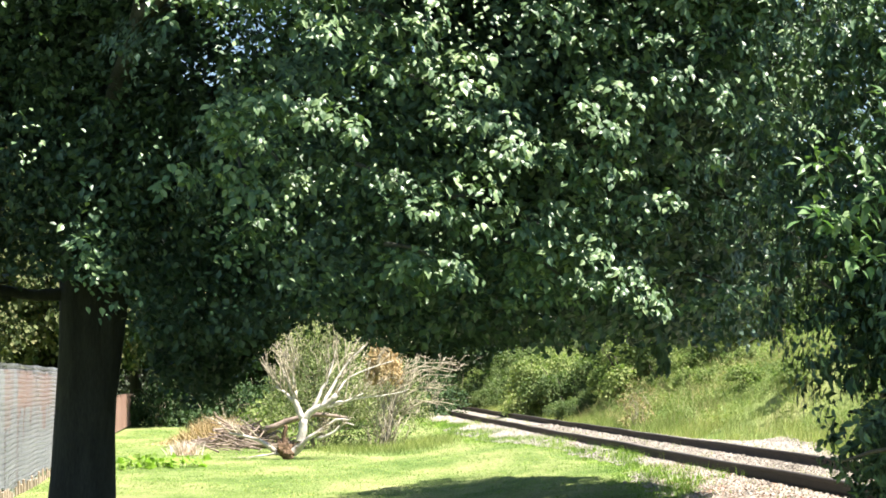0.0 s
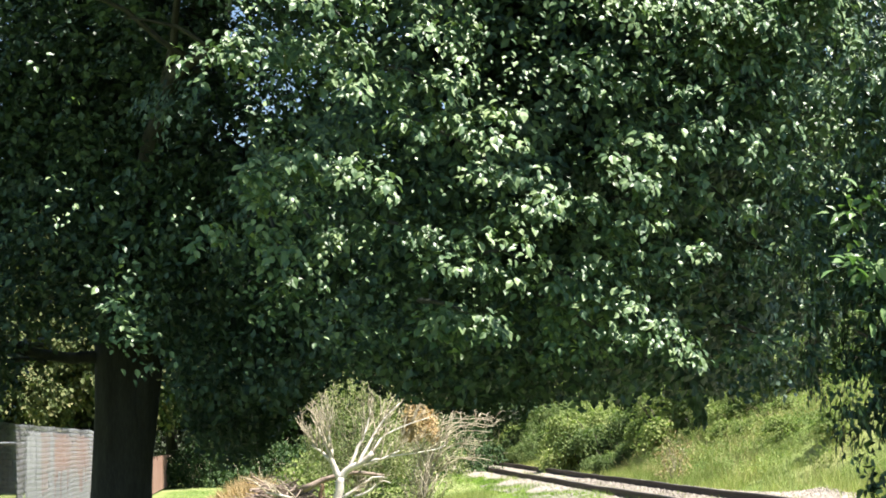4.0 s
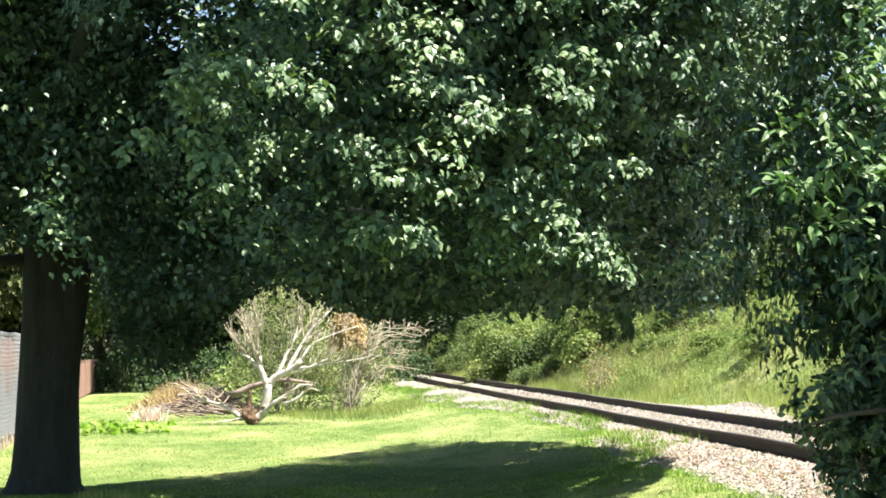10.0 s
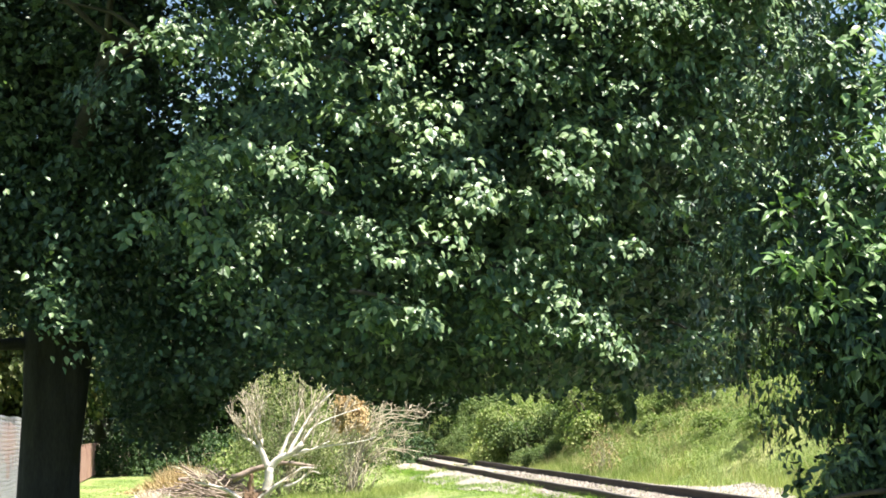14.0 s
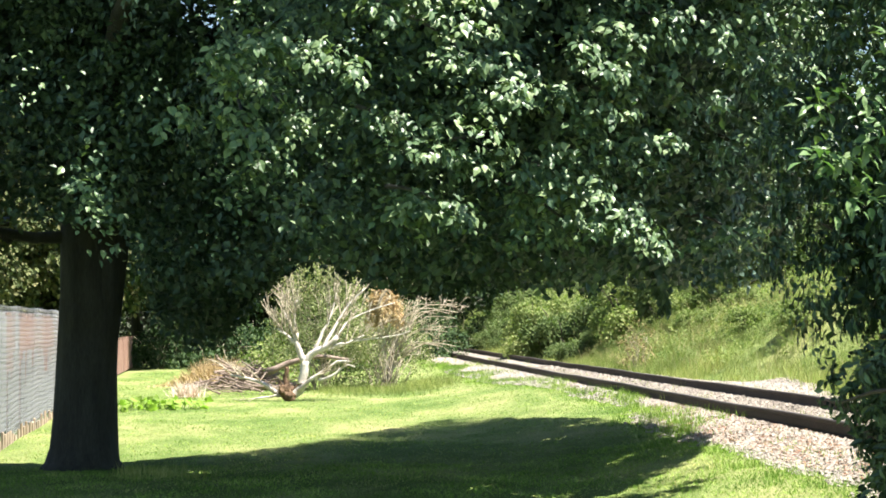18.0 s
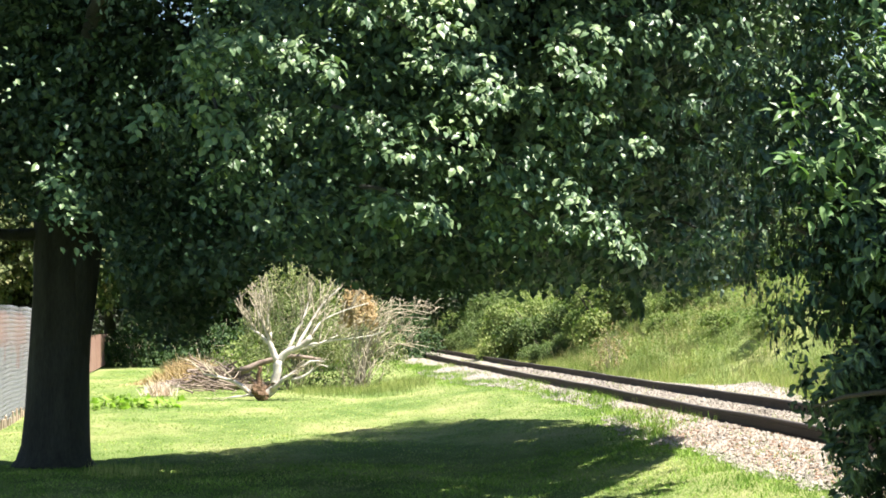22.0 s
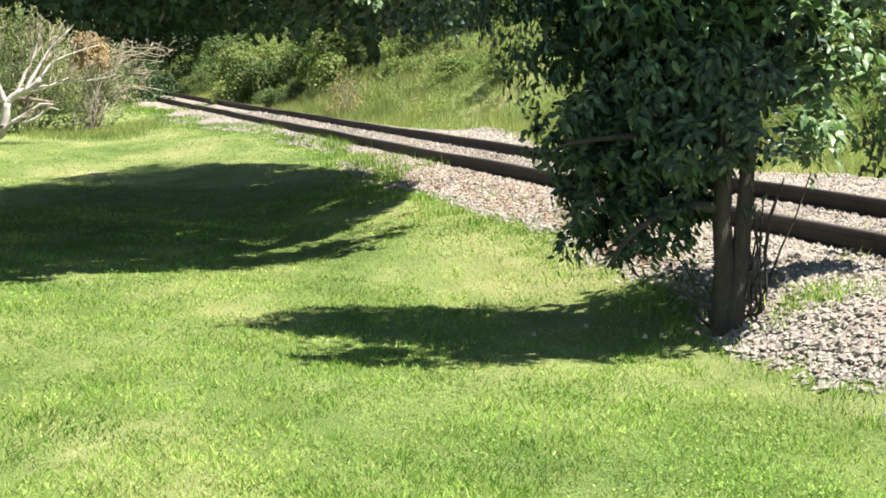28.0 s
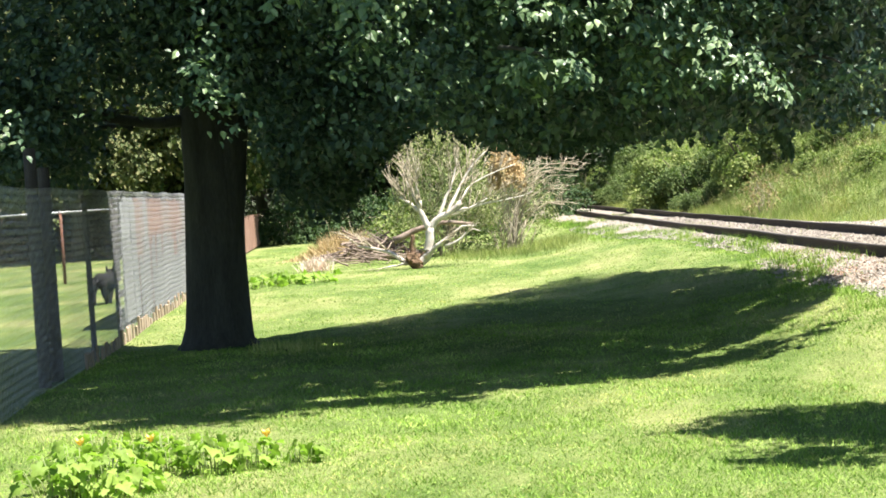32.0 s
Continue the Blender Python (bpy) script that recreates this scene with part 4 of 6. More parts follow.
def small_tree():
    root = tagged(new("small_tree"), "young leafy tree with drooping dark leaves beside the ballast", "tree")
    root.location = SHRUB
    stems = [((-0.015, 0, -0.12), (-0.05, 0.05, 1.5), 0.064, 0.034), ((0.030, 0.0, -0.12), (0.125, 0.03, 1.5), 0.056, 0.030)]
    for s, e, r0, r1 in stems:
        p, r = limb(s, e, r0, r1, 0, 8, 0.03)
        v, f = tube(p, r, 10, 0.03)
        put("trunk", mesh_np("trunk", v, f, MAT["shrub_bark"], True), root)
    tops = [((-0.06, 0.05, 1.4), (-0.5, 0.4, 3.2)), ((0.16, 0.1, 1.4), (0.5, 0.7, 3.6)), ((0.0, 0.05, 0.75), (-1.0, 0.08, 0.94)), ((0.0, 0.05, 1.1), (-1.0, 0.6, 1.9)),
            ((0.12, 0.1, 1.2), (0.8, 0.4, 1.9)), ((0.1, 0.05, 1.3), (0.2, -0.1, 2.2)), ((0.1, 0.1, 1.4), (0.8, 0.8, 2.9)), ((0, 0.05, 0.6), (-0.7, -0.15, 0.35))]
    for s, e in tops:
        p, r = limb(s, e, 0.035, 0.008, 0.15, 8, 0.12)
        v, f = tube(p, r, 6)
        put("branch", mesh_np("branch", v, f, MAT["shrub_bark"], True), root)
    # crown of broad hanging leaves
    n = 1250
    d = rand_dirs(n)
    lump = rng.uniform(0.15, 1.0, n) ** 0.42 * (1 + 0.22 * wavy(d[:, 0] * 4, d[:, 2] * 5 + d[:, 1] * 3, 1.0, 2.0))
    c = d * np.array([1.4, 0.95, 1.6]) * lump[:, None] + np.array([-0.12, 0.65, 2.5])
    skirt = np.stack([rng.uniform(-0.74, -0.04, 330), rng.uniform(-0.2, 0.7, 330), rng.uniform(0.44, 1.4, 330)], -1)
    skirt[:, 2] += 0.45 * np.abs(skirt[:, 0] + 0.36)
    mid = np.stack([rng.uniform(-1.15, 0.85, 230), rng.uniform(-0.4, 0.9, 230), rng.uniform(0.95, 2.0, 230)], -1)
    side = np.stack([rng.uniform(0.22, 1.35, 190), rng.uniform(0.5, 1.4, 190), rng.uniform(0.98, 2.2, 190)], -1)
    c = c[rng.uniform(size=n) > 0.78 * smooth_step(2.1, 3.0, c[:, 2]) * smooth_step(-1.1, 0.0, c[:, 0])]
    front = np.stack([rng.uniform(-0.3, 0.4, 60), rng.uniform(-0.5, -0.1, 60), rng.uniform(0.98, 2.4, 60)], -1)
    c = np.concatenate([c, skirt, mid, side, front])
    ok = ~((c[:, 2] < 0.92) & (c[:, 0] > 0.05)) & ~((c[:, 2] < 0.8) & (c[:, 0] > -0.22)) & ~((c[:, 2] < 1.75) & (c[:, 0] < -0.78 - 0.9 * np.maximum(c[:, 2] - 1.2, 0)))
    ok &= c[:, 0] > -1.62 + 0.36 * np.maximum(c[:, 2] - 1.6, 0) + 0.12 * np.sin(c[:, 2] * 7.0)
    ok &= np.hypot(c[:, 0] + 0.62, c[:, 2] - 1.42) > 0.16
    ok &= np.hypot(c[:, 0] + 0.22, c[:, 2] - 1.12) > 0.14
    ok &= ~((c[:, 0] > 0.15) & (c[:, 0] - 0.413 * c[:, 2] > -0.6) & ((c[:, 1] + 0.166 * c[:, 2] < 0.75) | (rng.uniform(size=len(c)) < 0.62)))
    k = np.linspace(0, 1, 14)
    arm = np.stack([-0.60 - 0.36 * k, 0.08 + 0 * k, 0.84 + 0.12 * k], -1)
    c = sunward(np.concatenate([c[ok], arm]))
    out = unit(c - np.array([0.1, 0.5, 1.6]) + np.array([0, 0, 0.3]))
    c = c + 0.10 * rng.normal(size=c.shape)
    sunny = c[:, 0] + 0.5 * (c[:, 2] - 2.4) > 0.1
    v, f = joined([rosettes(c[~sunny], out[~sunny], 30, 0.070, 0.95, PEAR_V, OVATE_F), rosettes(c[sunny], unit(out[sunny] + np.array([0.3, -0.2, 0.7])), 22, 0.086, 0.6, PEAR_V, OVATE_F)])
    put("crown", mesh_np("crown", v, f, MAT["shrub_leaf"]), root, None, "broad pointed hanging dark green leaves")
    core = np.array([-0.15, 0.6, 1.95]) + rng.normal(size=(260, 3)) * np.array([0.42, 0.35, 0.35])
    core = core[(core[:, 0] > -0.75) & (core[:, 2] > 1.3) & (core[:, 2] < 2.5) & (core[:, 0] > -1.62 + 0.36 * np.maximum(core[:, 2] - 1.6, 0) + 0.3)]
    core = sunward(core)
    v, f = spray_leaves(core, rand_dirs(len(core)), 30, 0.32, 0.095, 0.5, LEAF2_V, LEAF2_F)
    put("inner_crown", mesh_np("inner_crown", v, f, MAT["shrub_leaf"]), root)
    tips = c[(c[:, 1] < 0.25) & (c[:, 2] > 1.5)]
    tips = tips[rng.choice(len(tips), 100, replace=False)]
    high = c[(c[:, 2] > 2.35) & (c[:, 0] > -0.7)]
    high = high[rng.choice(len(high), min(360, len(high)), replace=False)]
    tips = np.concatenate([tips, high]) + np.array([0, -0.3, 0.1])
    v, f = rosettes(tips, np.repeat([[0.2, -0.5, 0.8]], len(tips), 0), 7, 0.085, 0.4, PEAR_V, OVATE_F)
    put("young_lit_leaves", mesh_np("young_lit_leaves", v, f, MAT["young_lit_leaf"]), root, None, "light yellow green leaves at the twig tips, young ones and sunlit ones")
    # Sprays on the open side, their sunlight painted by the lighter leaf colour.
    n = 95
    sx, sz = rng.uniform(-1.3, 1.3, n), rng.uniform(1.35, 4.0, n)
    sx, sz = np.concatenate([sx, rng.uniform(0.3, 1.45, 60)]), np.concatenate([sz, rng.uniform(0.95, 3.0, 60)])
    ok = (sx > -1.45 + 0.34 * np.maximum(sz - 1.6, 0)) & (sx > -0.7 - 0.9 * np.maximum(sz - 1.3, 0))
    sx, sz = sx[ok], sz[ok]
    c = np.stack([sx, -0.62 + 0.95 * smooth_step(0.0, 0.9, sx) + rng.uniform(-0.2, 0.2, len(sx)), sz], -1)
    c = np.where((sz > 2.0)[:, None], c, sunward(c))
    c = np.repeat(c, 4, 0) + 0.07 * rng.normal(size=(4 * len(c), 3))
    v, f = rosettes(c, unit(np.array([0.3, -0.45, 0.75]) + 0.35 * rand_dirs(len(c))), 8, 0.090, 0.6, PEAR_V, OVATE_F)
    put("sunlit_leaves", mesh_np("sunlit_leaves", v, f, MAT["young_lit_leaf"]), root, None, "sunlit yellow green leaves on the open side")
    # thin suckers at the foot
    shoots_at = []
    for q in range(11):
        end = (0.14 + 0.03 * q + 0.10 * rng.normal(), 0.08 * rng.normal(), rng.uniform(0.4, 0.85)) if q < 8 else (-0.28 + 0.06 * rng.normal(), 0.05, rng.uniform(0.28, 0.42))
        p, r = limb((0.12 + 0.012 * q if q < 8 else -0.06, 0.05 * rng.normal(), 0), end, 0.009, 0.004, 0, 5, 0.15)
        v, f = tube(p, r, 4)
        put("sucker", mesh_np("sucker", v, f, MAT["shrub_bark"], True), root)
        shoots_at += [p[-1], p[-2]] if q in (0, 1, 8, 9, 10) else []
    c = np.array(shoots_at)
    v, f = rosettes(c, unit(rand_dirs(len(c)) + np.array([0, 0, 0.4])), 9, 0.06, 0.6, PEAR_V, OVATE_F)
    put("sucker_leaves", mesh_np("sucker_leaves", v, f, MAT["shrub_leaf"]), root)
    return root


rng = np.random.default_rng(11)
shrub_ob = small_tree()
rng = np.random.default_rng(12)


def wood_tree(height, spread, mat, name, label, leaf=0.22, n=430, tall=0.42):
    root = tagged(new(name), label, "tree")
    v, f = tube([(0, 0, -0.3), (0.1, 0, height * 0.3), (0, 0.1, height * 0.85)], [0.32, 0.22, 0.05], 8)
    put("trunk", mesh_np("trunk", v, f, MAT["bark"], True), root)
    for q in range(7):
        a = q * 2.4
        z = height * (0.22 + 0.08 * q)
        p, r = limb((0, 0, z), (math.cos(a) * spread * 0.7, math.sin(a) * spread * 0.7, z + height * 0.12), 0.10, 0.03, 0.3, 6, 0.15)
        v, f = tube(p, r, 5)
        put("limb", mesh_np("limb", v, f, MAT["bark"], True), root)
    d = rand_dirs(n)
    lump = rng.uniform(0.35, 1.0, n) ** 0.5 * (1 + 0.2 * wavy(d[:, 0] * 4, d[:, 1] * 4 + d[:, 2] * 3, 1.0, height))
    c = d * np.array([spread, spread, height * tall]) * lump[:, None] + np.array([0, 0, height * (0.98 - tall)])
    c, d = c[c[:, 2] > 2.9], d[c[:, 2] > 2.9]
    v, f = spray_leaves(c, d, 60, 1.1, leaf, 0.35, LEAF2_V, LEAF2_F)
    put("crown", mesh_np("crown", v, f, mat), root)
    return root


def far_woods():
    kinds = [wood_tree(11, 4.2, MAT["wood_leaf"], "woodland_tree", "dark green broadleaf tree at the back of the yards"),
             wood_tree(14, 4.8, MAT["wood_leaf"], "woodland_tree", "tall dark broadleaf tree at the back of the yards"),
             wood_tree(10, 3.4, MAT["pine_leaf"], "pine_tree", "brownish green pine behind the fence", 0.18, 430, 0.46)]
    spots = [(0, -13.5, 66), (1, -8.5, 72), (0, -4.5, 76), (1, -19.5, 68), (2, -15.6, 61), (2, -20.5, 61), (0, -26, 66), (1, -31, 72), (0, -1.0, 84),
             (1, -6.5, 84), (0, -11, 79), (1, -16, 76), (0, -21.5, 77), (1, -27, 79), (0, -33, 84), (1, -12, 91), (0, -18, 89), (1, -3.0, 95), (0, -24, 93), (1, 1.0, 106),
             (0, -8, 100), (2, -11.8, 64), (1, -38, 76), (0, -2.5, 118), (1, 4.5, 122), (0, -9, 112), (1, 9.5, 98), (0, 14, 106), (1, 20, 98), (0, 26, 110), (0, 33, 100), (0, -45, 80), (1, -16, 102), (0, -25, 106)]
    used = set()
    for k, x, y in spots:
        s = rng.uniform(0.85, 1.15)
        m = pose(x, y, float(ground_z(np.array(x), np.array(y))) - 0.05, 0, 0, rng.uniform(0, 360)) @ Matrix.Diagonal((s, s, s * rng.uniform(0.95, 1.1), 1))
        if k in used:
            t = copy_thing(kinds[k], m)
            t.scale = (s, s, s)
        else:
            used.add(k)
            t = kinds[k]
            t.matrix_basis = m
        tagged(t, group="trees behind the yards")


far_woods()


def thicket():
    lab = "near-black bush filling in for the shade under the trees behind the fence"
    # Added bushes whose near-black leaf colour paints the deep shade under the trees.
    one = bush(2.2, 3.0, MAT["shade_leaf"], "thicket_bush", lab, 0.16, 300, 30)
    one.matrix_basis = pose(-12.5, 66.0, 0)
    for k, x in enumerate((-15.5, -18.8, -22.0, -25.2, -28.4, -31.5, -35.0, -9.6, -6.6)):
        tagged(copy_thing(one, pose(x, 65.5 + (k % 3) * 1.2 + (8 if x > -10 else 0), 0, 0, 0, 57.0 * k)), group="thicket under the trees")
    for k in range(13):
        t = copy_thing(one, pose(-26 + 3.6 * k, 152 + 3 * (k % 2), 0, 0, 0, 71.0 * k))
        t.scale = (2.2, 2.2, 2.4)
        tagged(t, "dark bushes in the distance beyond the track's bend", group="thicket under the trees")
    tagged(one, group="thicket under the trees")


# ---- bushes on the slope beyond the track ----
def bush(w, h, mat, name, label, leaf=0.16, n=150, per=26):
    """Stems, and leaves that stand outward on a dozen or more round clumps."""
    root = tagged(new(name), label, "bush")
    ch = []
    for q in range(9):
        a = rng.uniform(0, 6.28)
        p, r = limb((0.1 * math.cos(a), 0.1 * math.sin(a), -0.1), (w * 0.6 * math.cos(a), w * 0.6 * math.sin(a), h * rng.uniform(0.5, 0.8)), 0.03, 0.008, 0.1, 6, 0.15)
        ch.append(tube(p, r, 5))
    v, f = joined(ch)
    put("branchwork", mesh_np("branchwork", v, f, MAT["shrub_bark"], True), root)
    m = 26
    d = rand_dirs(m)
    d[:, 2] = np.abs(d[:, 2])
    mid = d * np.array([w, w, h]) * (rng.uniform(0.25, 1.0, m) ** 0.5 * 0.78)[:, None]
    rad = min(w, h) * rng.uniform(0.20, 0.40, m)
    k = n * per // m
    o = rand_dirs(m * k)
    o[:, 2] = np.where(o[:, 2] < -0.3, -o[:, 2], o[:, 2])
    lump = 0.72 + 0.35 * rng.uniform(size=m * k) ** 2 + 0.2 * wavy(o[:, 0] * 5, o[:, 1] * 5 + o[:, 2] * 4, 1.0, w)
    p = np.repeat(mid, k, 0) + o * (np.repeat(rad, k) * lump)[:, None]
    p[:, 2] = np.maximum(p[:, 2], 0.02)
    axis = unit(rand_dirs(m * k) + 0.5 * o + np.array([0, 0, -0.2]))
    v, f = scatter(p, axis, unit(o + 0.5 * rand_dirs(m * k) + np.array([0, 0, 0.3])), leaf * rng.uniform(0.5, 1.3, m * k), LEAF2_V, LEAF2_F)
    put("foliage", mesh_np("foliage", v, f, mat), root)
    return root


def slope_bushes():
    lab = "wild green bush on the slope beyond the track"
    kinds = [bush(1.5, 1.7, MAT["bush_leaf"], "wild_bush", lab, 0.085, 300, 40), bush(1.9, 2.2, MAT["bush_leaf"], "wild_bush", lab, 0.09, 400, 40),
             bush(1.6, 1.8, MAT["shaded_bush_leaf"], "wild_bush", "wild bush on the slope beyond the track, coloured darker for the woods' shade", 0.09, 300, 40)]
    used = set()
    for y in np.arange(50, 104, 2.0):
        for k in range(3):
            u = rng.uniform(2.9, 4.0) + k * 2.2 + 1.6 * float(smooth_step(56, 50, y))
            yy = y + rng.uniform(-1, 1)
            x = float(rail_x(yy)) + u
            # Farther bushes more often get the darker leaf, which paints the woods' shade.
            dark = 0.35 + 0.45 * float(smooth_step(58, 76, y))
            i = int(rng.choice([0, 1, 2], p=[0.6 * (1 - dark), 0.4 * (1 - dark), dark]))
            s = rng.uniform(0.4, 1.1) * (1.0 + 0.22 * k)
            m = pose(x, yy, float(ground_z(np.array(x), np.array(yy))) - 0.05, 0, 0, rng.uniform(0, 360))
            if i in used:
                t = copy_thing(kinds[i], m)
            else:
                used.add(i)
                t = kinds[i]
                t.matrix_basis = m
            t.scale = (s, s, s * rng.uniform(0.8, 1.2))
            tagged(t, group="bushes beyond the track")


slope_bushes()


def slope_shrubs():
    first = None
    for q in range(40):
        y = rng.uniform(22, 54)
        x = float(rail_x(y)) + float(far_edge_u(y)) + rng.uniform(2.0, 5.5)
        m = pose(x, y, float(ground_z(np.array(x), np.array(y))) - 0.05, 0, 0, rng.uniform(0, 360))
        if first is None:
            t = first = bush(1.0, 0.95, MAT["bush_leaf"], "wild_shrub", "low wild shrub in the tall grass of the slope", 0.085, 170, 26)
            t.matrix_basis = m
        else:
            t = copy_thing(first, m)
        k = rng.uniform(0.35, 0.8)
        t.scale = (k, k, k * rng.uniform(0.7, 1.1))
        tagged(t, group="shrubs in the slope grass")


slope_shrubs()
thicket()


# ---- fences ----
rng = np.random.default_rng(13)
FENCE_A, FENCE_B = np.array([-3.45, 8.0]), np.array([-6.5, 33.8])
FENCE_H = 1.71


def chain_link(length, height, pitch, r):
    """Chain link: zigzag wires that hook into one another, in the xz plane, from x = 0."""
    n = int(length / pitch)
    k = int(height / (pitch * 0.55))
    z = np.linspace(0, height, k + 1)
    zig = (np.arange(k + 1) % 2) * pitch
    base = np.arange(n)[:, None] * pitch
    x = base + zig[None] + 0.002 * rng.normal(size=(n, k + 1))
    sway = 0.012 * np.sin(x * 1.9) + 0.008 * np.sin(x * 0.7 + z[None] * 2)
    y = sway + 0.004 * ((np.arange(k + 1) % 2) * 2 - 1)[None]
    zz = np.repeat(z[None], n, 0) + 0.006 * np.sin(base * 2.3)
    c = np.stack([x, y, zz], -1)
    tri = np.array([(r, 0, 0), (-0.5 * r, 0.87 * r, 0), (-0.5 * r, -0.87 * r, 0)])
    v = (c[:, :, None] + tri[None, None]).reshape(-1, 3)
    i = (np.arange(n)[:, None] * (k + 1) + np.arange(k)[None]).reshape(-1) * 3
    f = np.concatenate([np.stack([i + q, i + (q + 1) % 3, i + 3 + (q + 1) % 3, i + 3 + q], -1) for q in range(3)])
    return v, f


def yard_fence():
    d = FENCE_B - FENCE_A
    length = float(np.linalg.norm(d))
    root = tagged(new("wire_fence"), "tall galvanised chain link fence on dark wooden posts", "fence")
    root.matrix_basis = pose(FENCE_A[0], FENCE_A[1], 0.0, 0, 0, math.degrees(math.atan2(d[1], d[0])))
    v, f = chain_link(length, FENCE_H, 0.058, 0.0019)
    tagged(put("wire_mesh", mesh_np("wire_mesh", v, f, MAT["wire"], True), root, None, "galvanised wire mesh"), kind="stuff")
    def along(y):
        return (y - FENCE_A[1]) / d[1] * length
    for y, r, h in [(9.5, 0.06, 1.75), (12.6, 0.05, 1.7), (16.08, 0.055, 2.05), (16.80, 0.055, 1.9), (19.4, 0.03, 1.62), (21.75, 0.026, 1.62), (33.7, 0.05, 1.6)]:
        s = along(y)
        v, f = tube([(s, 0.08, -0.1), (s + 0.01, 0.08, h * 0.5), (s, 0.08, h)], [r * 1.05, r, r * 0.95], 9, 0.03)
        put("post", mesh_np("post", v, f, MAT["post"], True), root)
    # short boards along the foot of the mesh
    s = 10.0
    while s < length - 0.3:
        w = rng.uniform(0.10, 0.16)
        h = rng.uniform(0.08, 0.20)
        v, f = box(0, -0.012, -0.04, w, 0.012, h)
        bd = put("foot_board", mesh_np("foot_board", v + 0.004 * rng.normal(size=v.shape), f, MAT["stake"]), root, pose(s, -0.03, 0, 0, rng.uniform(-4, 4), 0))
        s += w + rng.uniform(0.05, 0.30)
    return root


fence_ob = yard_fence()


def board_fence():
    """Reddish boards behind the far stretch of mesh, and on along the boundary; pale ones imitate the sunlit mesh."""
    root = tagged(new("board_fence"), "weathered reddish brown board fence along the yard boundary", "fence")
    d = unit((FENCE_B - FENCE_A)[None])[0]
    start = FENCE_A + d * 15.8
    root.matrix_basis = pose(start[0] - 0.12, start[1], 0, 0, 0, math.degrees(math.atan2(d[1], d[0])))
    bv, bf = box(0, -0.011, 0.05, 0.138, 0.011, 1.0)
    def kinds(heights, mat):
        return [mesh_np("board", bv * np.array([1, 1, h]) + 0.003 * rng.normal(size=bv.shape), bf, mat) for h in heights]
    # Pale boards are added: they paint the silvery sheen of the sunlit wire.
    pale, low_sheen = kinds((1.62, 1.65, 1.59, 1.63), MAT["sheen_board"]), kinds((0.72, 0.98, 0.58, 0.86, 1.10), MAT["sheen_board"])
    brown, low = kinds((1.60, 1.64, 1.57), MAT["board"]), kinds((1.05, 1.12, 0.98), MAT["board"])
    s = 0.0
    while s < 46:
        rows = [low] if s > 14 else [pale] if s < 1.8 or (s < 3.6 and rng.uniform() < 0.45) else [brown, low_sheen]
        for j, k in enumerate(rows):
            put("board", k[int(rng.integers(len(k)))], root, pose(s, 0.1 - 0.03 * j + rng.uniform(-0.006, 0.006), 0, 0, rng.uniform(-0.8, 0.8), rng.uniform(-2, 2)))
        s += 0.141 if s < 14 else 0.17
    for z in (0.4, 0.9):
        v, f = box(0, 0.125, z, 46, 0.165, z + 0.09)
        put("fence_rail", mesh_np("fence_rail", v, f, MAT["post"]), root)
    return root


board_ob = board_fence()


def kennel_fence():
    root = tagged(new("chain_link_fence"), "chain link fence with white pipe top rail across the yard", "fence")
    x0, x1, y = -16.0, -9.6, 41.0
    v, f = tube([(x0, y, 1.55), (x1, y, 1.55)], [0.022, 0.022], 8)
    put("top_rail", mesh_np("top_rail", v, f, MAT["pipe"], True), root, None, "white galvanised pipe rail")
    for x, m in ((-15.9, "pipe"), (-13.4, "pipe"), (-10.85, "rust_post"), (-9.65, "post")):
        v, f = tube([(x, y, -0.1), (x, y, 1.55)], [0.035, 0.035], 8)
        put("post", mesh_np("post", v, f, MAT[m], True), root, None, "rusty red pipe post" if m == "rust_post" else "")
    v, f = chain_link(x1 - x0, 1.5, 0.08, 0.0016)
    wm = put("wire_mesh", mesh_np("wire_mesh", v + np.array([x0, y + 0.05, 0.02]), f, MAT["rust_post"]), root)
    tagged(wm, kind="stuff")
    return root


kennel_ob = kennel_fence()


# ---- fallen bare tree and what grows round it ----
DEAD = np.array([-2.86, 37.2, 0.0])


def path_tube(points, r0, r1, sides=7, n=9):
    """A tapered limb through a few knees, gently uneven."""
    p = np.array(points, float)
    s = np.concatenate([[0], np.cumsum(np.linalg.norm(np.diff(p, axis=0), axis=1))])
    k = np.linspace(0, s[-1], n)
    q = np.stack([np.interp(k, s, p[:, a]) for a in range(3)], -1)
    q[1:-1] = 0.5 * q[1:-1] + 0.25 * (q[:-2] + q[2:]) + 0.008 * rng.normal(size=(n - 2, 3))
    return q, np.linspace(r0, r1, n)


def shoots(p, r, centre, count, length, up, spread, deep):
    """Thin twigs that fan out from a limb, away from a centre, and fork once or twice."""
    ch = []
    for _ in range(count):
        k = int(rng.integers(len(p) // 3, len(p)))
        d = unit((unit((p[k] - centre)[None])[0] * 0.7 + rand_dirs(1)[0] * spread + np.array([0, 0, up]))[None])[0]
        ln = length * rng.uniform(0.55, 1.2)
        a, b = limb(p[k], p[k] + d * ln, min(float(r[k]) * 0.6, 0.016), 0.005, 0.04 * ln, 6, 0.16)
        ch.append(tube(a, b, 4))
        if deep > 0:
            ch += shoots(a, b, a[0] - d * 0.3, 4, ln * 0.5, up * 0.6, spread * 1.1, deep - 1)
    return ch


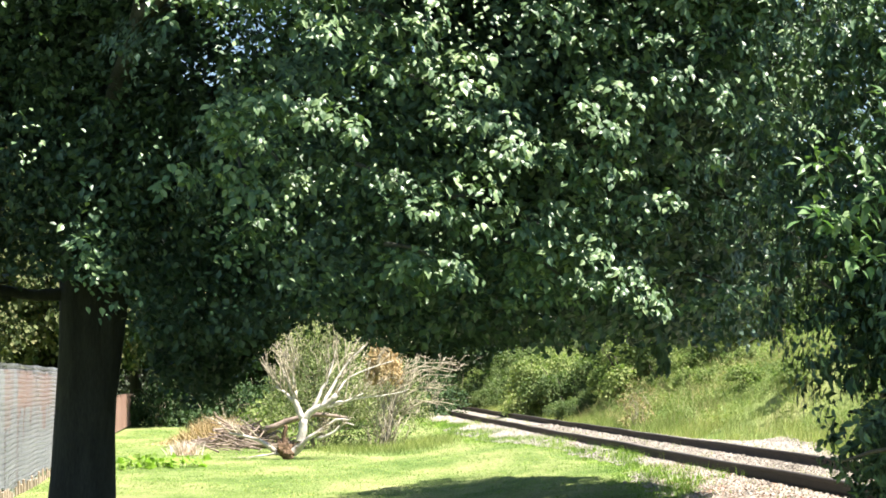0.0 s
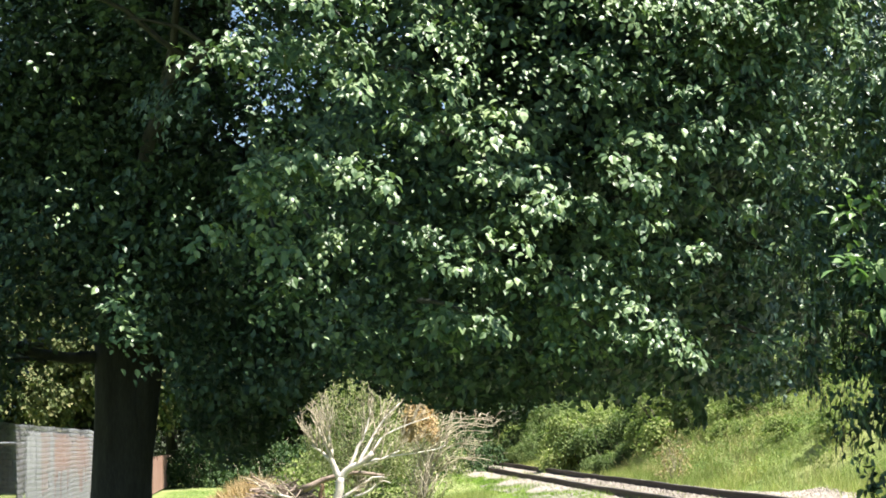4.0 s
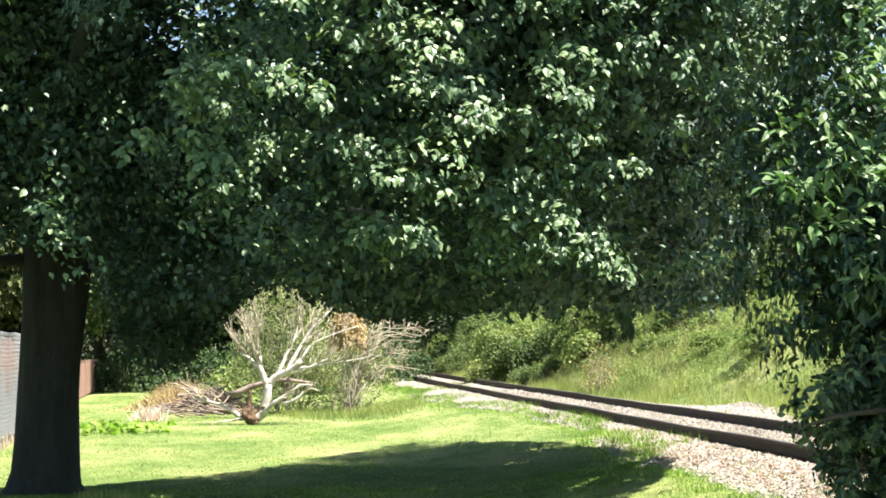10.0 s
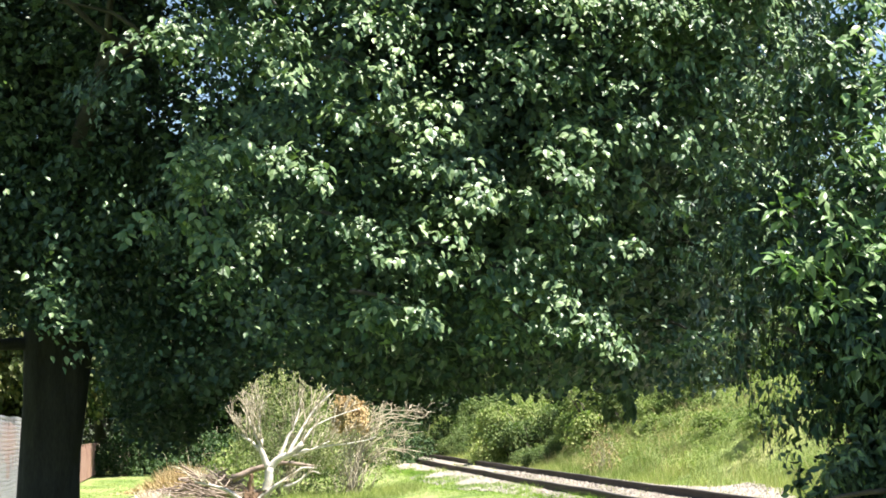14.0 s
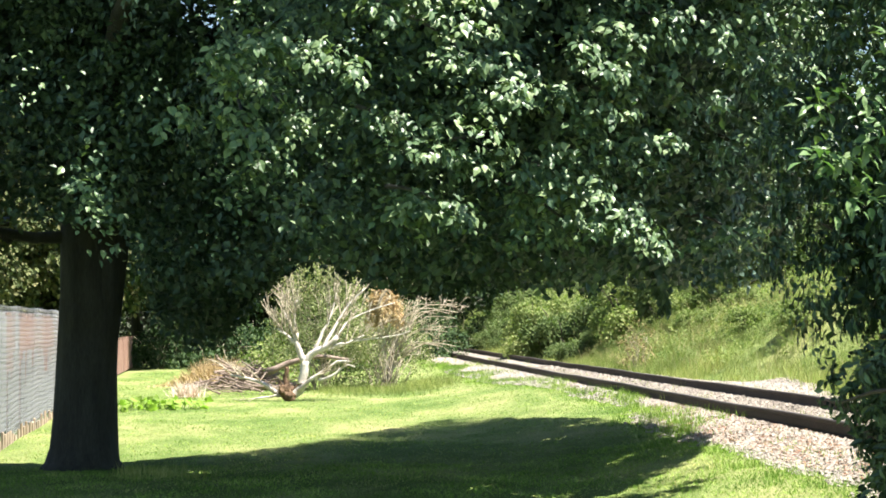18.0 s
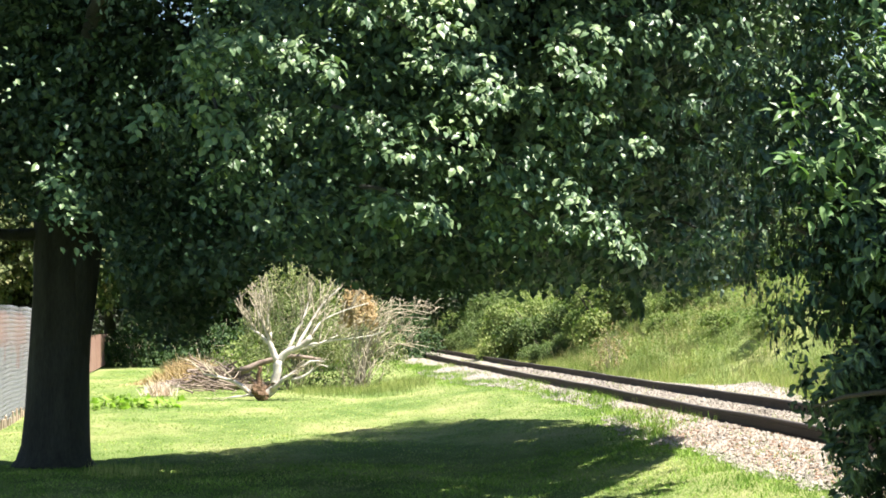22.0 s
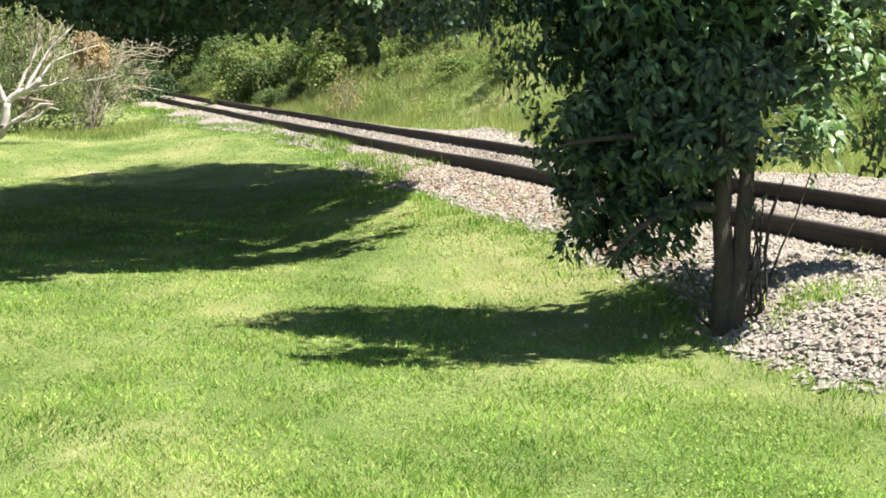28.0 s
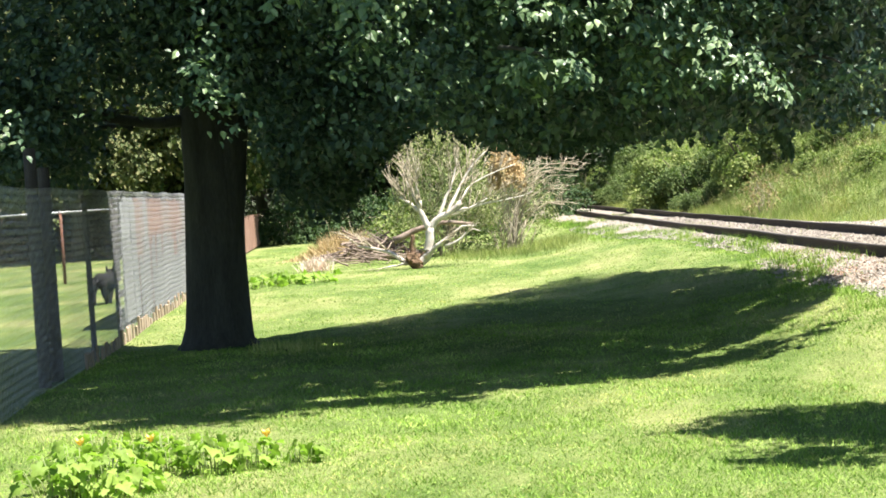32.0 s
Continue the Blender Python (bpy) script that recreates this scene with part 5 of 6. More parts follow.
def dead_tree():
    root = tagged(new("fallen_tree"), "bare bleached uprooted tree with its root ball on the lawn", "dead tree")
    root.location = DEAD
    p, r = path_tube([(0.0, 0, 0.10), (0.13, 0, 0.16), (0.21, 0, 0.28), (0.25, 0, 0.52), (0.28, 0, 0.78)], 0.10, 0.082, 12, 10)
    v, f = tube(p, r, 12, 0.05)
    put("trunk", mesh_np("trunk", v, f, MAT["bare"], True), root, None, "bleached white bare trunk")
    centre = np.array([0.3, 0.1, 0.5])
    # knees, thickness at both ends, number of shoots, their length
    limbs = [([(0.27, 0, 0.72), (0.17, 0, 0.94), (0.07, 0.02, 1.12), (0.10, 0.0, 1.32)], 0.070, 0.045, 5, 0.8),
             ([(0.08, 0.02, 1.10), (-0.10, 0.06, 1.28), (-0.28, 0.10, 1.40)], 0.042, 0.016, 9, 0.6),
             ([(0.10, 0.0, 1.28), (0.06, -0.1, 1.6), (0.12, -0.1, 1.95)], 0.036, 0.010, 8, 0.6),
             ([(0.09, 0.02, 1.2), (-0.08, 0.15, 1.55), (-0.20, 0.2, 1.85)], 0.030, 0.008, 8, 0.5),
             ([(0.27, 0, 0.72), (0.42, 0, 0.95), (0.62, -0.05, 1.02), (0.80, -0.08, 1.10), (0.91, -0.1, 1.24)], 0.075, 0.052, 3, 0.7),
             ([(0.43, 0, 0.95), (0.60, 0.1, 1.30), (0.79, 0.15, 1.66), (0.86, 0.2, 2.1)], 0.040, 0.010, 10, 0.65),
             ([(0.62, 0, 1.02), (0.86, 0.3, 1.5), (1.10, 0.4, 1.9), (1.42, 0.5, 2.2)], 0.040, 0.010, 11, 0.65),
             ([(0.78, -0.08, 1.06), (1.10, -0.1, 1.10), (1.42, -0.15, 1.27)], 0.034, 0.016, 6, 0.5),
             ([(0.88, -0.1, 1.2), (1.05, 0.1, 1.55), (1.5, 0.2, 1.75), (2.0, 0.3, 1.9)], 0.022, 0.008, 10, 0.6),
             ([(0.70, 0.1, 0.98), (1.30, 0.3, 1.18), (1.9, 0.5, 1.22), (2.3, 0.6, 1.35)], 0.022, 0.008, 10, 0.5),
             ([(0.15, -0.05, 0.20), (0.40, -0.15, 0.43), (0.75, -0.2, 0.64), (0.93, -0.2, 0.83), (1.18, -0.2, 0.76)], 0.052, 0.014, 4, 0.35),
             ([(0.55, -0.25, 0.40), (0.88, -0.3, 0.50), (1.04, -0.3, 0.72), (1.25, -0.3, 0.66)], 0.034, 0.012, 3, 0.3),
             ([(-0.04, 0.1, 0.08), (-0.26, 0.1, 0.12), (-0.56, 0.15, 0.36), (-0.86, 0.2, 0.42), (-1.2, 0.3, 0.50)], 0.055, 0.020, 7, 0.5),
             ([(0.02, 0.1, 0.10), (-0.35, -0.1, 0.10), (-0.70, -0.15, 0.05)], 0.035, 0.012, 3, 0.3)]
    for knees, r0, r1, count, length in limbs:
        p, r = path_tube(knees, r0, r1)
        v, f = tube(p, r, 8, 0.04)
        lb = put("limb", mesh_np("limb", v, f, MAT["bare"], True), root)
        v, f = joined(shoots(p, r, centre, count, length, 0.35, 0.45, 1))
        tagged(put("branchwork", mesh_np("branchwork", v, f, MAT["twig"], True), lb, None, "thin grey bare twigs"), kind="stuff")
    p, r = path_tube([(-0.5, 0.5, 0.55), (0.1, 0.5, 0.80), (0.6, 0.45, 0.86), (1.1, 0.4, 0.78)], 0.07, 0.03)
    v, f = tube(p, r, 8, 0.05)
    put("limb", mesh_np("limb", v, f, MAT["brush"], True), root, None, "grey brown limb behind the trunk")
    p, r = path_tube([(-0.10, 0.05, 0.15), (-0.12, 0.05, 0.40), (-0.09, 0.05, 0.66)], 0.055, 0.04)
    v, f = tube(p, r, 8, 0.10)
    put("stub", mesh_np("stub", v, f, MAT["soil"], True), root, None, "dark brown broken root stub")
    # root ball
    bm = bmesh.new()
    bmesh.ops.create_icosphere(bm, subdivisions=3, radius=0.15)
    for vert in bm.verts:
        vert.co *= 1 + 0.6 * noise.noise(vert.co * 9) + 0.4 * noise.noise(vert.co * 23)
        vert.co += Vector((-0.05, -0.05, 0.16))
    part("root_ball", bm, MAT["soil"], root, "brown earthy broken root ball")
    ch = []
    for q in range(16):
        e = rand_dirs(1)[0] * rng.uniform(0.2, 0.36)
        p, r = limb((-0.05, -0.05, 0.17), (-0.05 + e[0], -0.05 + e[1] * 0.6, max(0.02, 0.18 + e[2])), 0.022, 0.005, 0, 5, 0.2)
        ch.append(tube(p, r, 5))
    v, f = joined(ch)
    put("root_tangle", mesh_np("root_tangle", v, f, MAT["soil"], True), root)
    return root


dead_ob = dead_tree()


def stick_pile(name, label, at, w, depth, h, n, mat, length=(0.5, 1.4)):
    root = tagged(new(name), label, "brush pile")
    root.location = at
    for q in range(n):
        c = np.array([rng.normal() * w * 0.45, rng.normal() * depth * 0.4, 0])
        top = h * math.exp(-(c[0] / w) ** 2 * 2.0)
        c[2] = rng.uniform(0.02, max(0.05, top))
        a = rng.uniform(0, 6.28)
        d = np.array([math.cos(a), math.sin(a), rng.normal() * 0.22]) * rng.uniform(*length)
        p0, p1 = c - d / 2, c + d / 2
        p0[2], p1[2] = max(p0[2], 0.02), max(p1[2], 0.02)
        r = rng.uniform(0.006, 0.027)
        p, rr = limb(p0, p1, r, r * 0.5, 0, 5, 0.1)
        v, f = tube(p, rr, 5)
        put("branch", mesh_np("branch", v, f, mat, True), root)
    return root


stick_pile("brush_pile", "pile of cut brown branches on the lawn edge", (-4.35, 43.8, 0.02), 1.15, 0.9, 0.5, 190, MAT["brush"])
stick_pile("brush_pile", "loose brown branches beside the fallen tree", (-4.1, 41.0, 0.02), 0.8, 0.6, 0.30, 34, MAT["brush"], (0.5, 1.3))


def leaf_bush(name, label, at, w, h, mat, n, per, leaf, twigs=0, flat=1.0, category="bush", base=0.0, reach=0.34):
    root = tagged(new(name), label, category)
    root.location = at
    ch = []
    for q in range(max(6, twigs)):
        a, t = rng.uniform(0, 6.28), rng.uniform(0.15, 1.0)
        p, r = limb((0.2 * w * t * math.cos(a), 0.15 * w * t * math.sin(a), -0.02), (1.2 * w * t * math.cos(a), w * t * 0.6 * math.sin(a), h * rng.uniform(0.55, 1.08) * (1.15 - 0.35 * t)), 0.010, 0.003, 0.1, 9, 0.6)
        ch.append(tube(p, r, 4))
    v, f = joined(ch)
    put("branchwork", mesh_np("branchwork", v, f, MAT["twig"], True), root)
    d = rand_dirs(n)
    d[:, 2] = np.abs(d[:, 2])
    c = d * np.array([w, w * flat, h - base]) * (rng.uniform(0.2, 1.0, n) ** 0.5)[:, None] + np.array([0, 0, base])
    v, f = spray_leaves(c, d, per, reach, leaf, 0.25, LEAF2_V, LEAF2_F)
    put("foliage", mesh_np("foliage", v, f, mat), root)
    return root


leaf_bush("twiggy_bush", "grey green twiggy bush behind the fallen tree", (-2.65, 43.8, 0.0), 1.15, 3.2, MAT["grey_leaf"], 760, 26, 0.045, 60, base=0.7)
leaf_bush("dry_bush", "bush with dry tan orange leaves behind the fallen tree", (-1.22, 42.6, 0.0), 0.36, 2.35, MAT["rust_leaf"], 260, 34, 0.045, 24, base=1.5, reach=0.14)
leaf_bush("twiggy_bush", "grey green twiggy bush beside the ballast", (-1.3, 45.2, 0.1), 1.1, 1.95, MAT["grey_leaf"], 360, 24, 0.045, 40, base=0.4)


def arching_bush():
    """Long bare stems that arch over towards the stones."""
    root = tagged(new("bare_bush"), "bare grey bush with long arching stems beside the ballast", "bush")
    root.location = (-1.2, 42.8, 0.1)
    for q in range(13):
        end = np.array([rng.uniform(0.7, 1.65), rng.uniform(-0.5, 0.6), rng.uniform(0.75, 1.85)])
        p, r = path_tube([(0.1 * rng.normal(), 0.1 * rng.normal(), -0.05), (0.2 + 0.15 * rng.normal(), end[1] * 0.4, 0.65 * end[2]), (0.55 * end[0], end[1] * 0.7, end[2] + 0.12), end], 0.022, 0.007)
        v, f = tube(p, r, 5)
        stem = put("stem", mesh_np("stem", v, f, MAT["twig"], True), root)
        v, f = joined(shoots(p, r, p[0], 6, 0.42, -0.05, 0.6, 1))
        tagged(put("branchwork", mesh_np("branchwork", v, f, MAT["twig"], True), stem), kind="stuff")
    return root


arching_bush()
leaf_bush("brown_bush", "reddish brown half-dry bush on the slope beyond the track", (4.75, 46.0, 0.35), 0.35, 1.15, MAT["brown_leaf"], 50, 22, 0.05, 14)
leaf_bush("green_bush", "light green low bush under the dry twigs", (-1.5, 43.3, 0.0), 0.9, 0.45, MAT["bush_leaf"], 90, 18, 0.06, 12)
dry_weeds = tagged(new("dry_weeds"), "dry tan orange weeds beside the brush pile", "weeds")
dry_weeds.location = (-5.3, 46.3, 0.0)
n = 4200
foot = np.stack([0.62 * rng.normal(size=n), 0.45 * rng.normal(size=n), np.zeros(n)], -1)
tall = 0.75 * np.exp(-(foot[:, 0] / 1.0) ** 2) * rng.uniform(0.4, 1.15, n)
v, f = scatter(foot, np.array([[0.1, 0, 1.0]]) + 0.85 * rand_dirs(n), rand_dirs(n), tall, BLADE_V, BLADE_F, np.full(n, 0.028))
tagged(put("stems", mesh_np("stems", v, f, MAT["rust_leaf"]), dry_weeds), kind="stuff")
leaf_bush("green_bush", "light green bush beside the brush pile", (-4.0, 47.6, 0.0), 0.9, 1.1, MAT["bush_leaf"], 110, 20, 0.10, 30)
clump = tagged(new("dry_clump"), "pale pinkish dry grass clump on the lawn", "dry plant")
clump.location = (-5.15, 39.4, 0.0)
n = 420
foot = np.stack([0.14 * rng.normal(size=n), 0.10 * rng.normal(size=n), np.zeros(n)], -1)
v, f = scatter(foot, np.array([[0, 0, 1.0]]) + 0.7 * rand_dirs(n) * np.array([1, 1, 0.2]) + 0.7 * foot, rand_dirs(n), 0.36 * rng.uniform(0.4, 1.1, n), BLADE_V, BLADE_F, np.full(n, 0.02))
tagged(put("tuft", mesh_np("tuft", v, f, MAT["pink_leaf"]), clump), kind="stuff")
for bx, by, bw, bh in ((-9.6, 66, 1.3, 1.5), (-6.4, 62, 1.6, 1.7), (-2.6, 62, 1.9, 2.2), (-0.6, 66, 1.7, 2.2), (0.1, 84, 2.0, 3.0), (-1.6, 88, 2.4, 3.4)):
    tagged(leaf_bush("hedge_bush", "dark green bush at the end of the lawn", (bx, by, 0), bw, bh, MAT["wood_leaf"], 220, 26, 0.11, 24), group="bushes at the lawn's end")


# ---- vegetable plants ----
rng = np.random.default_rng(14)
def squash_leaf():
    """A broad five-lobed leaf, cupped along its midrib, from its stalk at the origin."""
    k = 20
    t = np.arange(k) / k * 2 * math.pi
    lobe = 0.44 + 0.10 * np.cos(5 * (t - math.pi / 2)) + 0.10 * np.clip(np.sin(t), 0, 1) ** 3
    lobe = lobe * np.where(np.abs(t - 1.5 * math.pi) < 0.2, 0.45, 1.0)
    rings = [np.stack([r * lobe * np.cos(t), 0.42 + r * lobe * np.sin(t), 0.22 * r * np.abs(np.cos(t)) - 0.16 * r * r + 0.03 * r * np.cos(10 * t)], -1) for r in (0.5, 1.0)]
    v = np.concatenate([[(0, 0.42, 0)], rings[0], rings[1]])
    f = []
    for i in range(k):
        j = (i + 1) % k
        f += [(0, 1 + i, 1 + j), (1 + i, 1 + k + i, 1 + k + j), (1 + i, 1 + k + j, 1 + j)]
    return v, np.array(f)


SQ_V, SQ_F = squash_leaf()


def squash(at, n, spread, height, leaf, blossoms, label):
    root = tagged(new("squash_plant"), label, "vegetable plant")
    root.location = at
    a = rng.uniform(0, 6.28, n)
    rr = spread * np.sqrt(rng.uniform(0, 1, n))
    top = np.stack([rr * np.cos(a), rr * np.sin(a), height * rng.uniform(0.08, 1.15, n) * (1 - 0.35 * (rr / spread) ** 2)], -1)
    foot = top * np.array([0.8, 0.8, 0.0])
    ch = [tube([foot[i], (foot[i] + top[i]) / 2 + np.array([0, 0, 0.03]), top[i]], [0.0035, 0.003, 0.0025], 5) for i in range(n)]
    v, f = joined(ch)
    tagged(put("stalk", mesh_np("stalk", v, f, MAT["stalk"], True), root), kind="stuff")
    for i in range(n):
        ax = unit((np.array([math.cos(a[i]), math.sin(a[i]), -0.35]) + 0.4 * rand_dirs(1)[0])[None])
        nm = unit((np.array([0.10, 0.15, 0.8]) + 0.85 * rand_dirs(1)[0])[None])
        v, f = scatter(top[i:i + 1], ax, nm, np.array([leaf * rng.uniform(0.6, 1.15)]), SQ_V, SQ_F)
        put("leaf", mesh_np("leaf", v, f, MAT["squash_leaf"], True), root)
    for q in range(blossoms):
        b = np.array([rng.uniform(-0.7, 0.7) * spread, -0.2 * spread + rng.uniform(-0.3, 0.3) * spread, height * rng.uniform(0.75, 1.05)])
        p = np.repeat(b[None], 5, 0)
        ang = np.arange(5) * 1.257
        ax = np.stack([0.5 * np.cos(ang), 0.5 * np.sin(ang), np.full(5, 0.9)], -1)
        v, f = scatter(p, ax, np.stack([-np.cos(ang), -np.sin(ang), np.full(5, 0.4)], -1), np.full(5, 0.06))
        put("blossom", mesh_np("blossom", v, f, MAT["blossom"]), root, None, "orange yellow blossom")
    return root


for x, y, n, w, h, b in ((-2.60, 9.85, 56, 0.30, 0.24, 0), (-2.42, 9.80, 44, 0.22, 0.22, 0), (-2.58, 10.3, 40, 0.26, 0.24, 1), (-2.25, 10.45, 32, 0.20, 0.22, 1), (-2.02, 10.38, 22, 0.16, 0.20, 0), (-1.80, 10.45, 13, 0.16, 0.16, 1), (-1.56, 10.5, 8, 0.13, 0.13, 0)):
    tagged(squash((x, y, 0), int(n * 1.7), w, h, 0.094, b, "bright green squash plant with broad leaves and yellow blossoms" if b else "bright green squash plant with broad leaves"), group="squash plants in the near bed")
for x, y in ((-5.25, 32.6), (-4.75, 33.2), (-4.5, 33.8), (-5.0, 33.6)):
    tagged(squash((x, y, 0), 30, 0.42, 0.20, 0.17, 0, "low light green leafy plant in the lawn bed"), group="leafy plants in the far bed")


# ---- the dog behind the fence ----
rng = np.random.default_rng(15)
def dog():
    root = tagged(new("dog"), "dark grey dog behind the wire fence", "dog")
    def lathe(points, radii, sides=12):
        return tube(points, radii, sides)
    v, f = lathe([(-0.36, 0, 0.50), (-0.33, 0, 0.50), (-0.2, 0, 0.51), (0.0, 0, 0.49), (0.2, 0, 0.48), (0.32, 0, 0.52), (0.38, 0, 0.56)], [0.07, 0.15, 0.175, 0.17, 0.19, 0.16, 0.10])
    put("body", mesh_np("body", v, f, MAT["dog"], True), root)
    v, f = lathe([(0.30, 0, 0.53), (0.40, 0, 0.58), (0.47, 0, 0.62)], [0.15, 0.125, 0.10])
    put("neck", mesh_np("neck", v, f, MAT["dog"], True), root)
    v, f = lathe([(0.40, 0, 0.64), (0.44, 0, 0.645), (0.52, 0, 0.64), (0.58, 0, 0.61), (0.66, 0, 0.595), (0.70, 0, 0.59)], [0.04, 0.095, 0.10, 0.07, 0.052, 0.025])
    head = put("head", mesh_np("head", v, f, MAT["dog"], True), root)
    for s in (-1, 1):
        v, f = lathe([(0.45, 0.05 * s, 0.69), (0.445, 0.07 * s, 0.75), (0.45, 0.08 * s, 0.82)], [0.035, 0.026, 0.004], 6)
        put("ear", mesh_np("ear", v, f, MAT["dog"], True), head)
    v, f = lathe([(-0.34, 0, 0.54), (-0.43, 0, 0.50), (-0.50, 0, 0.40), (-0.53, 0, 0.28)], [0.035, 0.03, 0.022, 0.008], 7)
    put("tail", mesh_np("tail", v, f, MAT["dog"], True), root)
    legs = []
    for x, y in ((0.26, 0.08), (0.26, -0.08), (-0.28, 0.08), (-0.28, -0.08)):
        bend = 0.03 if x > 0 else -0.06
        v, f = lathe([(0, 0, 0.04), (0, 0, -0.10), (bend, 0, -0.22), (0.0, 0, -0.40), (0.0, 0, -0.46), (0.05, 0, -0.475)], [0.10, 0.085, 0.055, 0.036, 0.038, 0.03], 8)
        legs.append(put("leg", mesh_np("leg", v, f, MAT["dog"], True), root, pose(x, y, 0.48)))
    return root, legs


dog_ob, dog_legs = dog()
dog_ob.scale = (0.76, 0.76, 0.76)


# ---- rough grass along the track and on the slope ----
def tufts(name, label, xs, ys, per, h, spread, mat, width=0.012, category="grass"):
    n = len(xs)
    zs = ground_z(xs, ys)
    u = xs - rail_x(ys)
    inside = (u > edge_u(ys) + 0.1) & (u < far_edge_u(ys) - 0.05)
    zs = np.where(inside, ballast_z(u, ys), zs)
    p = np.repeat(np.stack([xs, ys, zs - 0.01], -1), per, 0)
    p[:, :2] += rng.normal(size=(n * per, 2)) * spread
    ax = unit(np.array([0, 0, 1.0]) + rng.normal(size=(n * per, 3)) * np.array([0.35, 0.35, 0.1]))
    hh = np.repeat(h * rng.uniform(0.5, 1.3, n), per) * rng.uniform(0.5, 1.1, n * per)
    v, f = scatter(p, ax, rand_dirs(n * per), hh, BLADE_V, BLADE_F, np.full(n * per, width))
    ob = put(name, mesh_np(name, v, f, mat))
    return tagged(ob, label, category, kind="stuff")


n = 11000
ty = 10 + 90 * rng.uniform(size=n) ** 0.8
tx = rail_x(ty) + far_edge_u(ty) - 0.1 + 9.0 * rng.uniform(size=n) ** 1.4
tufts("slope_grass", "tall light green grass on the slope beyond the track", tx, ty, 26, 0.32, 0.16, MAT["tall_grass"], 0.010)
n = 2600
ty = 12 + 50 * rng.uniform(size=n)
tx = rail_x(ty) + far_edge_u(ty) + 0.2 + 6.0 * rng.uniform(size=n)
keep = wavy(tx * 0.9, ty * 0.45, 1.0, 6.0) > -0.15
tufts("dry_slope_grass", "dry tan grass standing in patches on the slope", tx[keep], ty[keep], 18, 0.42, 0.20, MAT["dry_stem"], 0.009)
n = 3800
ty = 15 + 60 * rng.uniform(size=n)
tu = far_edge_u(ty) + 0.5 + 7.0 * rng.uniform(size=n)
tx = rail_x(ty) + tu
big = np.clip(wavy(tx * 0.8, ty * 0.5, 1.0, 4.0), 0, 1)
base = np.stack([tx, ty, ground_z(tx, ty) + 0.12 + 0.35 * big * rng.uniform(size=n)], -1)
v, f = spray_leaves(base, np.repeat([[0, -0.2, 1.0]], n, 0), 30, 0.34, 0.050, 0.1, LEAF2_V, LEAF2_F)
tagged(put("slope_weeds", mesh_np("slope_weeds", v, f, MAT["bush_leaf"])), "leafy light green weeds standing in the slope grass", "weeds", kind="stuff")
n = 420
ty = rng.normal(42.3, 1.3, n)
tx = rng.uniform(-2.4, 0.35, n)
tufts("tall_grass", "tall green grass round the foot of the twiggy bushes", tx, ty, 18, 0.22, 0.25, MAT["tall_grass"], 0.010)
n = 1500
ty = 7 + 60 * rng.uniform(size=n) ** 1.2
tx = rail_x(ty) + edge_u(ty) + rng.normal(size=n) * 0.16 - 0.12
tufts("edge_grass", "longer grass along the edge of the stones", tx, ty, 16, 0.075, 0.05, MAT["blade"], 0.006)
n = 420
ty = 8 + 55 * rng.uniform(size=n)
tx = rail_x(ty) + rng.choice([-0.35, 0.25, 0.6, 1.0, 1.8, 2.3, 2.8], n) + rng.normal(size=n) * 0.14
tufts("track_weeds", "weeds among the stones between the rails", tx, ty, 12, 0.13, 0.05, MAT["tall_grass"], 0.009, "weeds")

n = 260
ty = np.concatenate([rng.normal(9.62, 0.2, 110), rng.normal(15.5, 1.6, 80), rng.normal(23, 2.5, 70)])
tx = np.concatenate([3.6 + 0.2 * rng.normal(size=110), rail_x(ty[110:]) - 0.75 + 0.22 * rng.normal(size=150)])
tufts("stone_weeds", "light green weeds growing through the stones", tx, ty, 14, 0.058, 0.06, MAT["blade"], 0.009, "weeds")
n = 1500
ty = 20.0 + 36.0 * rng.uniform(size=n)
tx = rail_x(ty) + edge_u(ty) + 0.38 * np.abs(rng.normal(size=n)) * (0.5 + 0.5 * np.sin(ty * 0.9))
tufts("creeping_grass", "light green grass creeping over the edge of the stones", tx, ty, 14, 0.12, 0.06, MAT["blade"], 0.010)
n = 34
tx, ty = -2.85 + 0.3 * rng.normal(size=n), 18.7 + 0.35 * rng.normal(size=n)
tufts("trunk_weeds", "small weeds left unmown beside the tree trunk", tx, ty, 16, 0.13, 0.05, MAT["dry_blade"], 0.012, "weeds")
# brown leaf litter on the stones
n = 5200
ly = 12 + 14 * rng.uniform(size=n)
lu = edge_u(ly) + 0.05 + 0.55 * np.abs(rng.normal(size=n)) * smooth_step(11, 16, ly)
lx = rail_x(ly) + lu
v, f = scatter(np.stack([lx, ly, np.maximum(ballast_z(lu, ly), ground_z(lx, ly)) + 0.018], -1), rand_dirs(n) * np.array([1, 1, 0.15]), np.array([[0, 0, 1.0]]) + 0.3 * rand_dirs(n), 0.032 * rng.uniform(0.6, 1.4, n), LEAF2_V, LEAF2_F)
tagged(put("leaf_litter", mesh_np("leaf_litter", v, f, MAT["litter"])), "brown dry leaf litter on the stones", "leaf litter", kind="stuff")

